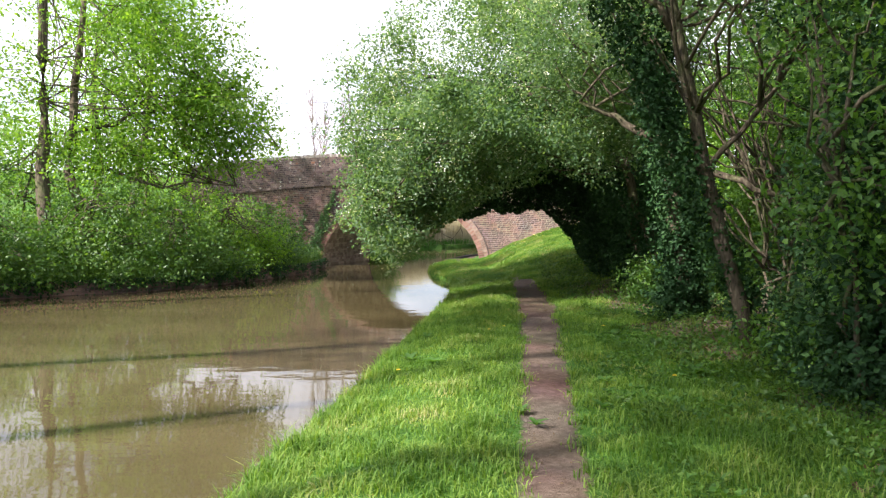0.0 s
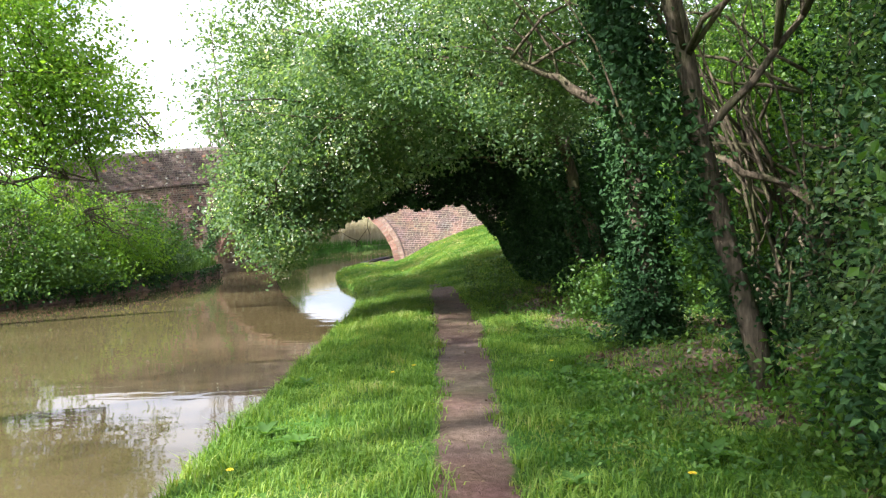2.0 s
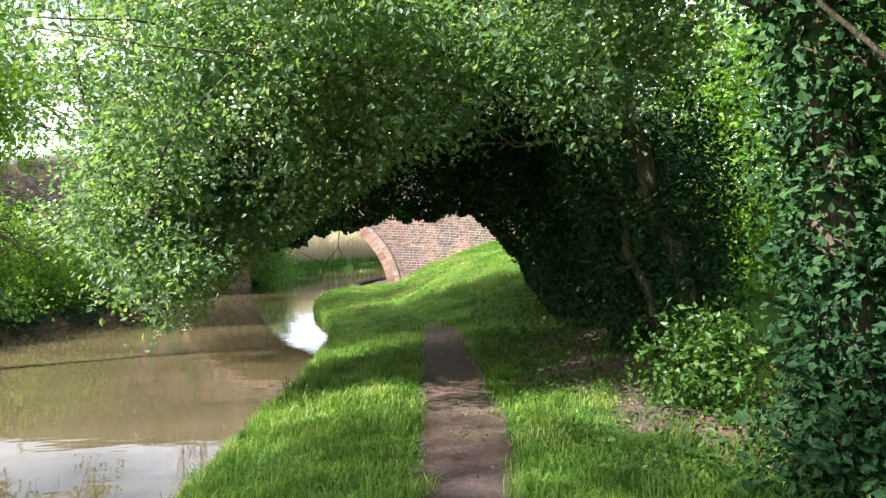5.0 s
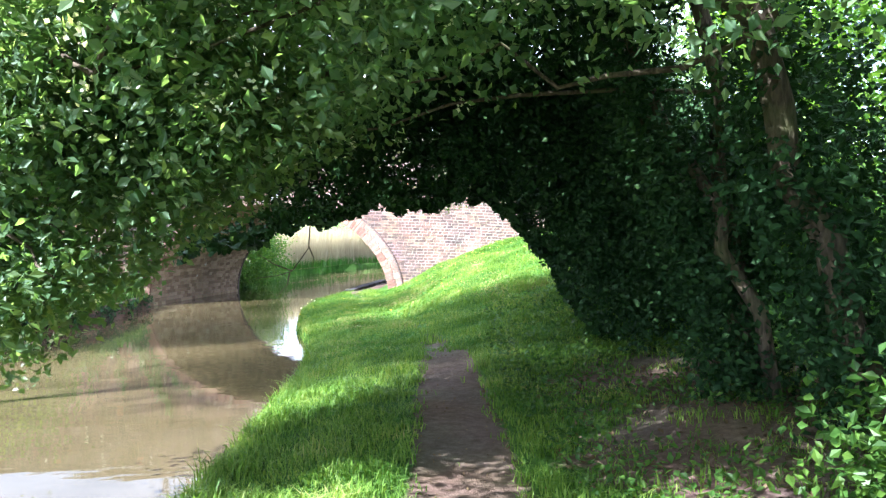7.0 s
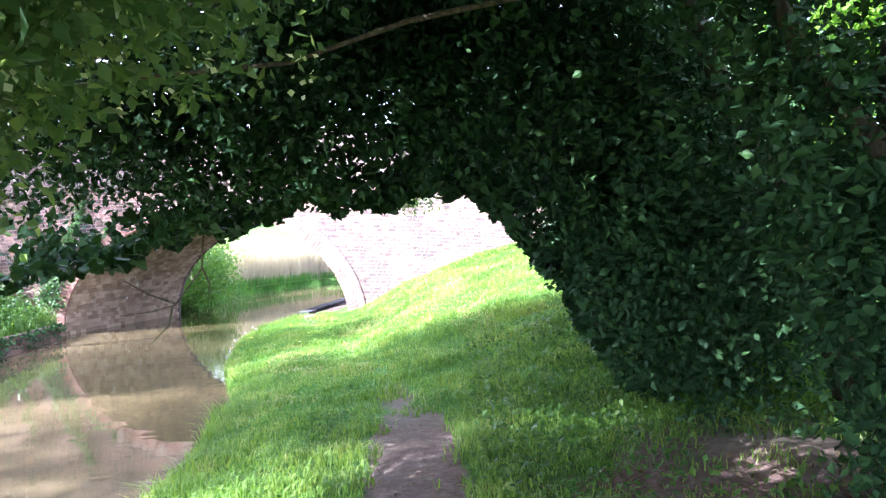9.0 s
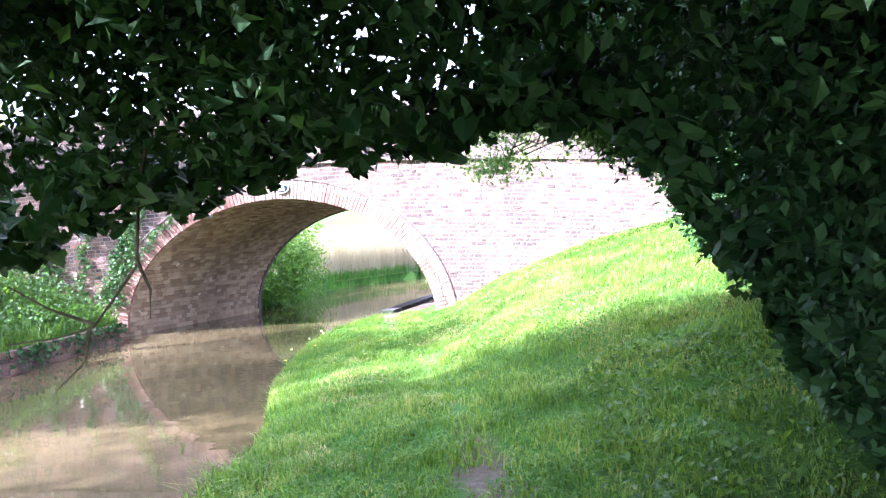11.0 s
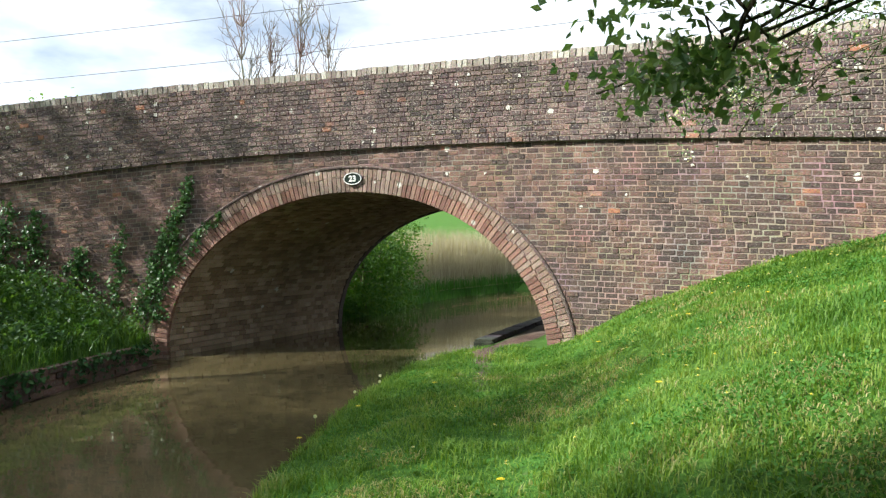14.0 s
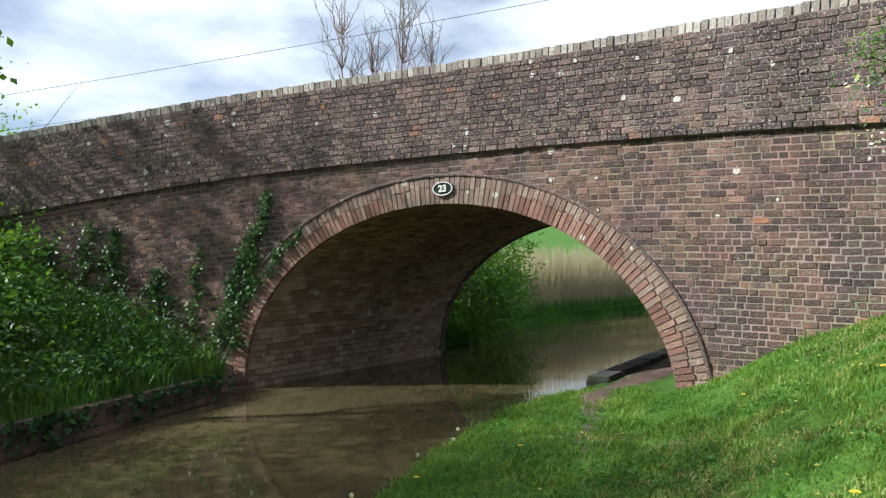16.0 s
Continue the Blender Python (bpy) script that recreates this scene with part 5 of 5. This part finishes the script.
tube(bm, [(0, 0, 0), (0.004, 0.002, 0.05), (0.0, 0.0, 0.1)], [0.003, 0.0025, 0.002], 5)
stalk_mesh = bpy.data.meshes.new("stalk")
bm.to_mesh(stalk_mesh)
bm.free()
stalk_mesh.materials.append(GRASS)
r = np.random.default_rng(300)
spots = [(0.55, 9.0), (0.75, 9.3), (1.95, 9.2), (1.9, 6.2), (-0.15, 24.0), (2.6, 24.2), (-0.4, 6.8), (2.9, 24.9), (1.3, 21.7), (2.2, 22.6), (3.1, 23.7), (-0.3, 23.0), (0.4, 24.6), (1.9, 25.4)]
for x, y in spots:
    d = tagged(new("dandelion"), "yellow dandelion flower in the grass", "flower", "dandelions")
    d.location = (x, y, float(height(x, y)))
    for nm, me, zz in (("stalk", stalk_mesh, 0), ("head", head_mesh, 0.095)):
        o = new(nm, me)
        o.parent, o.location = d, (0, 0, zz)


# dandelion clocks near the water
bm = bmesh.new()
for i in range(56):
    zf = 1 - 2 * (i + 0.5) / 56
    a = i * 2.39996
    q = Vector((math.sqrt(1 - zf * zf) * math.cos(a), math.sqrt(1 - zf * zf) * math.sin(a), zf))
    e = q.orthogonal().normalized()
    f = q.cross(e)
    bm.faces.new([bm.verts.new(p) for p in (q * 0.004, q * 0.019 + e * 0.005, q * 0.019 - e * 0.003 + f * 0.004)])
    bm.faces.new([bm.verts.new(p) for p in (q * 0.019 + e * 0.005, q * 0.019 - e * 0.004 + f * 0.005, q * 0.019 - e * 0.003 - f * 0.005)])
clock_mesh = bpy.data.meshes.new("seed_head")
bm.to_mesh(clock_mesh)
bm.free()
clock_mesh.materials.append(BLOSSOM)
for x, y, h in ((-0.32, 23.4, 0.16), (-0.3, 24.4, 0.15), (-0.2, 24.9, 0.13), (-0.3, 25.3, 0.14)):
    d = tagged(new("dandelion_clock"), "white dandelion seed head on a tall stalk", "flower", "dandelion clocks")
    d.location = (x, y, float(height(x, y)))
    o = new("stalk", stalk_mesh)
    o.parent, o.scale = d, (0.8, 0.8, h / 0.1)
    o = new("seed_head", clock_mesh)
    o.parent, o.location, o.scale = d, (0, 0, h + 0.012), (0.75, 0.75, 0.75)


# daisies on the slope by the bridge
bm = bmesh.new()
for i in range(10):
    a = i * math.tau / 10
    bm.faces.new([bm.verts.new((c * math.cos(a + o), c * math.sin(a + o), h)) for c, o, h in ((0.003, 0, 0.0), (0.013, -0.22, 0.002), (0.015, 0, 0.003), (0.013, 0.22, 0.002))])
petal_mesh = bpy.data.meshes.new("petals")
bm.to_mesh(petal_mesh)
bm.free()
petal_mesh.materials.append(BLOSSOM)
bm = bmesh.new()
bmesh.ops.create_uvsphere(bm, u_segments=8, v_segments=4, radius=0.005)
eye_mesh = bpy.data.meshes.new("centre")
bm.to_mesh(eye_mesh)
bm.free()
eye_mesh.materials.append(YELLOW)
r = np.random.default_rng(320)
for k in range(80):
    x, y = (r.uniform(2.0, 4.4), r.uniform(22.4, 26.2)) if k < 62 else (r.uniform(0.2, 3.0), r.uniform(20.5, 25.5))
    if y > float(face_y(x)) - 0.3:
        continue
    d = tagged(new("daisy"), "small white daisy in the short grass", "flower", "daisies on the slope")
    d.location = (x, y, float(height(x, y)))
    for nm, me, zz in (("stalk", stalk_mesh, 0), ("petals", petal_mesh, 0.066), ("centre", eye_mesh, 0.069)):
        o = new(nm, me)
        o.parent, o.location = d, (0, 0, zz)
        if nm == "stalk":
            o.scale = (0.7, 0.7, 0.66)
        elif nm == "petals":
            o.rotation_euler = (-0.35 + r.uniform(-0.3, 0.3), r.uniform(-0.3, 0.3), 0)


def broad_weed(seed, x, y, size, count):
    """A rosette of broad leaves, each leaf a part."""
    r = np.random.default_rng(seed)
    top = tagged(new("broadleaf_weed"), "broad-leaved green weed growing in the verge", "weed", "broad-leaved weeds")
    top.location = (x, y, float(height(x, y)))
    for i in range(count):
        a = i * 2.4 + r.uniform(-0.3, 0.3)
        ln, rise = size * r.uniform(0.7, 1.2), r.uniform(0.35, 1.1)
        bm = bmesh.new()
        rows = []
        for k in range(6):
            f = k / 5
            w = ln * 0.2 * math.sin(math.pi * min(1, 0.12 + f * 0.86)) + 0.002
            cx, cz = ln * f * math.cos(rise * (1 - f * 0.7)), ln * f * math.sin(rise) * (1 - 0.45 * f) + 0.02
            rows.append([bm.verts.new((cx * math.cos(a) - s_ * w * math.sin(a), cx * math.sin(a) + s_ * w * math.cos(a), cz + abs(s_) * w * 0.35)) for s_ in (-1, 0, 1)])
        for p, q in zip(rows, rows[1:]):
            for k in range(2):
                bm.faces.new((p[k], p[k + 1], q[k + 1], q[k]))
        part("leaf", bm, LEAF_BUSH, top, smooth=True)


for k, (x, y, sz, n) in enumerate([(1.35, 6.4, 0.2, 7), (2.2, 6.6, 0.24, 9), (-0.35, 7.8, 0.22, 9), (-0.1, 7.4, 0.2, 8), (2.35, 9.2, 0.2, 8), (0.55, 5.3, 0.14, 7), (1.15, 5.4, 0.16, 7), (2.0, 9.0, 0.22, 9), (1.3, 5.9, 0.14, 7), (2.6, 7.2, 0.2, 8), (0.62, 5.0, 0.13, 7), (2.4, 8.3, 0.2, 8), (2.1, 7.6, 0.15, 7), (-0.2, 9.4, 0.15, 7), (2.5, 5.7, 0.2, 8), (1.95, 5.2, 0.16, 8), (2.75, 11.0, 0.2, 8)]):
    broad_weed(400 + k, x, y, sz * 0.6, n)

# ivy and weeds hanging over the low quay wall
for k, (y, n) in enumerate([(14.0, 420), (15.2, 420), (16.4, 460), (17.5, 460), (18.6, 420), (19.7, 420), (20.8, 420), (22.2, 480), (23.6, 220), (24.9, 140), (26.2, 110), (27.3, 100)]):
    r = np.random.default_rng(440 + k)
    top = tagged(new("quay_ivy"), "ivy and bramble spilling over the quay wall", "ivy", "ivy on the quay wall")
    top.location = (float(left_bank(y)), y, 0.3)
    yy = r.normal(y, 0.32, n)
    xx = left_bank(yy) + 0.1 + np.abs(r.normal(0, 0.05, n))
    zz = 0.34 - np.abs(r.normal(0, 0.14, n))
    leaf_mesh("foliage", r, (np.stack([xx, yy, zz], 1) - np.array(top.location), np.tile([0.1, 0.0, -1.0], (n, 1)), np.tile([1.0, -0.2, 0.4], (n, 1))), 0.06, LEAF_IVY, top, point=1.0)


# brambles over the far bank beside the bridge
r = np.random.default_rng(470)
x, y = sow(17000, -9.5, -4.5, 21, 28.2, lambda x, y: (left_bank(y) - x > 0.1) & (y < 28.3), r)
tuft = 0.5 + 0.5 * np.sin(x * 2.6 + np.sin(y * 3)) * np.sin(y * 2.2 + x)
tagged(leaf_mesh("brambles", r, np.stack([x, y, height(x, y) + r.uniform(0.08, 0.25, len(x)) + 0.3 * tuft * r.uniform(0, 1, len(x))], 1), 0.07, LEAF_BRAMBLE, up=0.8), "brambles and nettles covering the far bank", "brambles", kind="stuff")
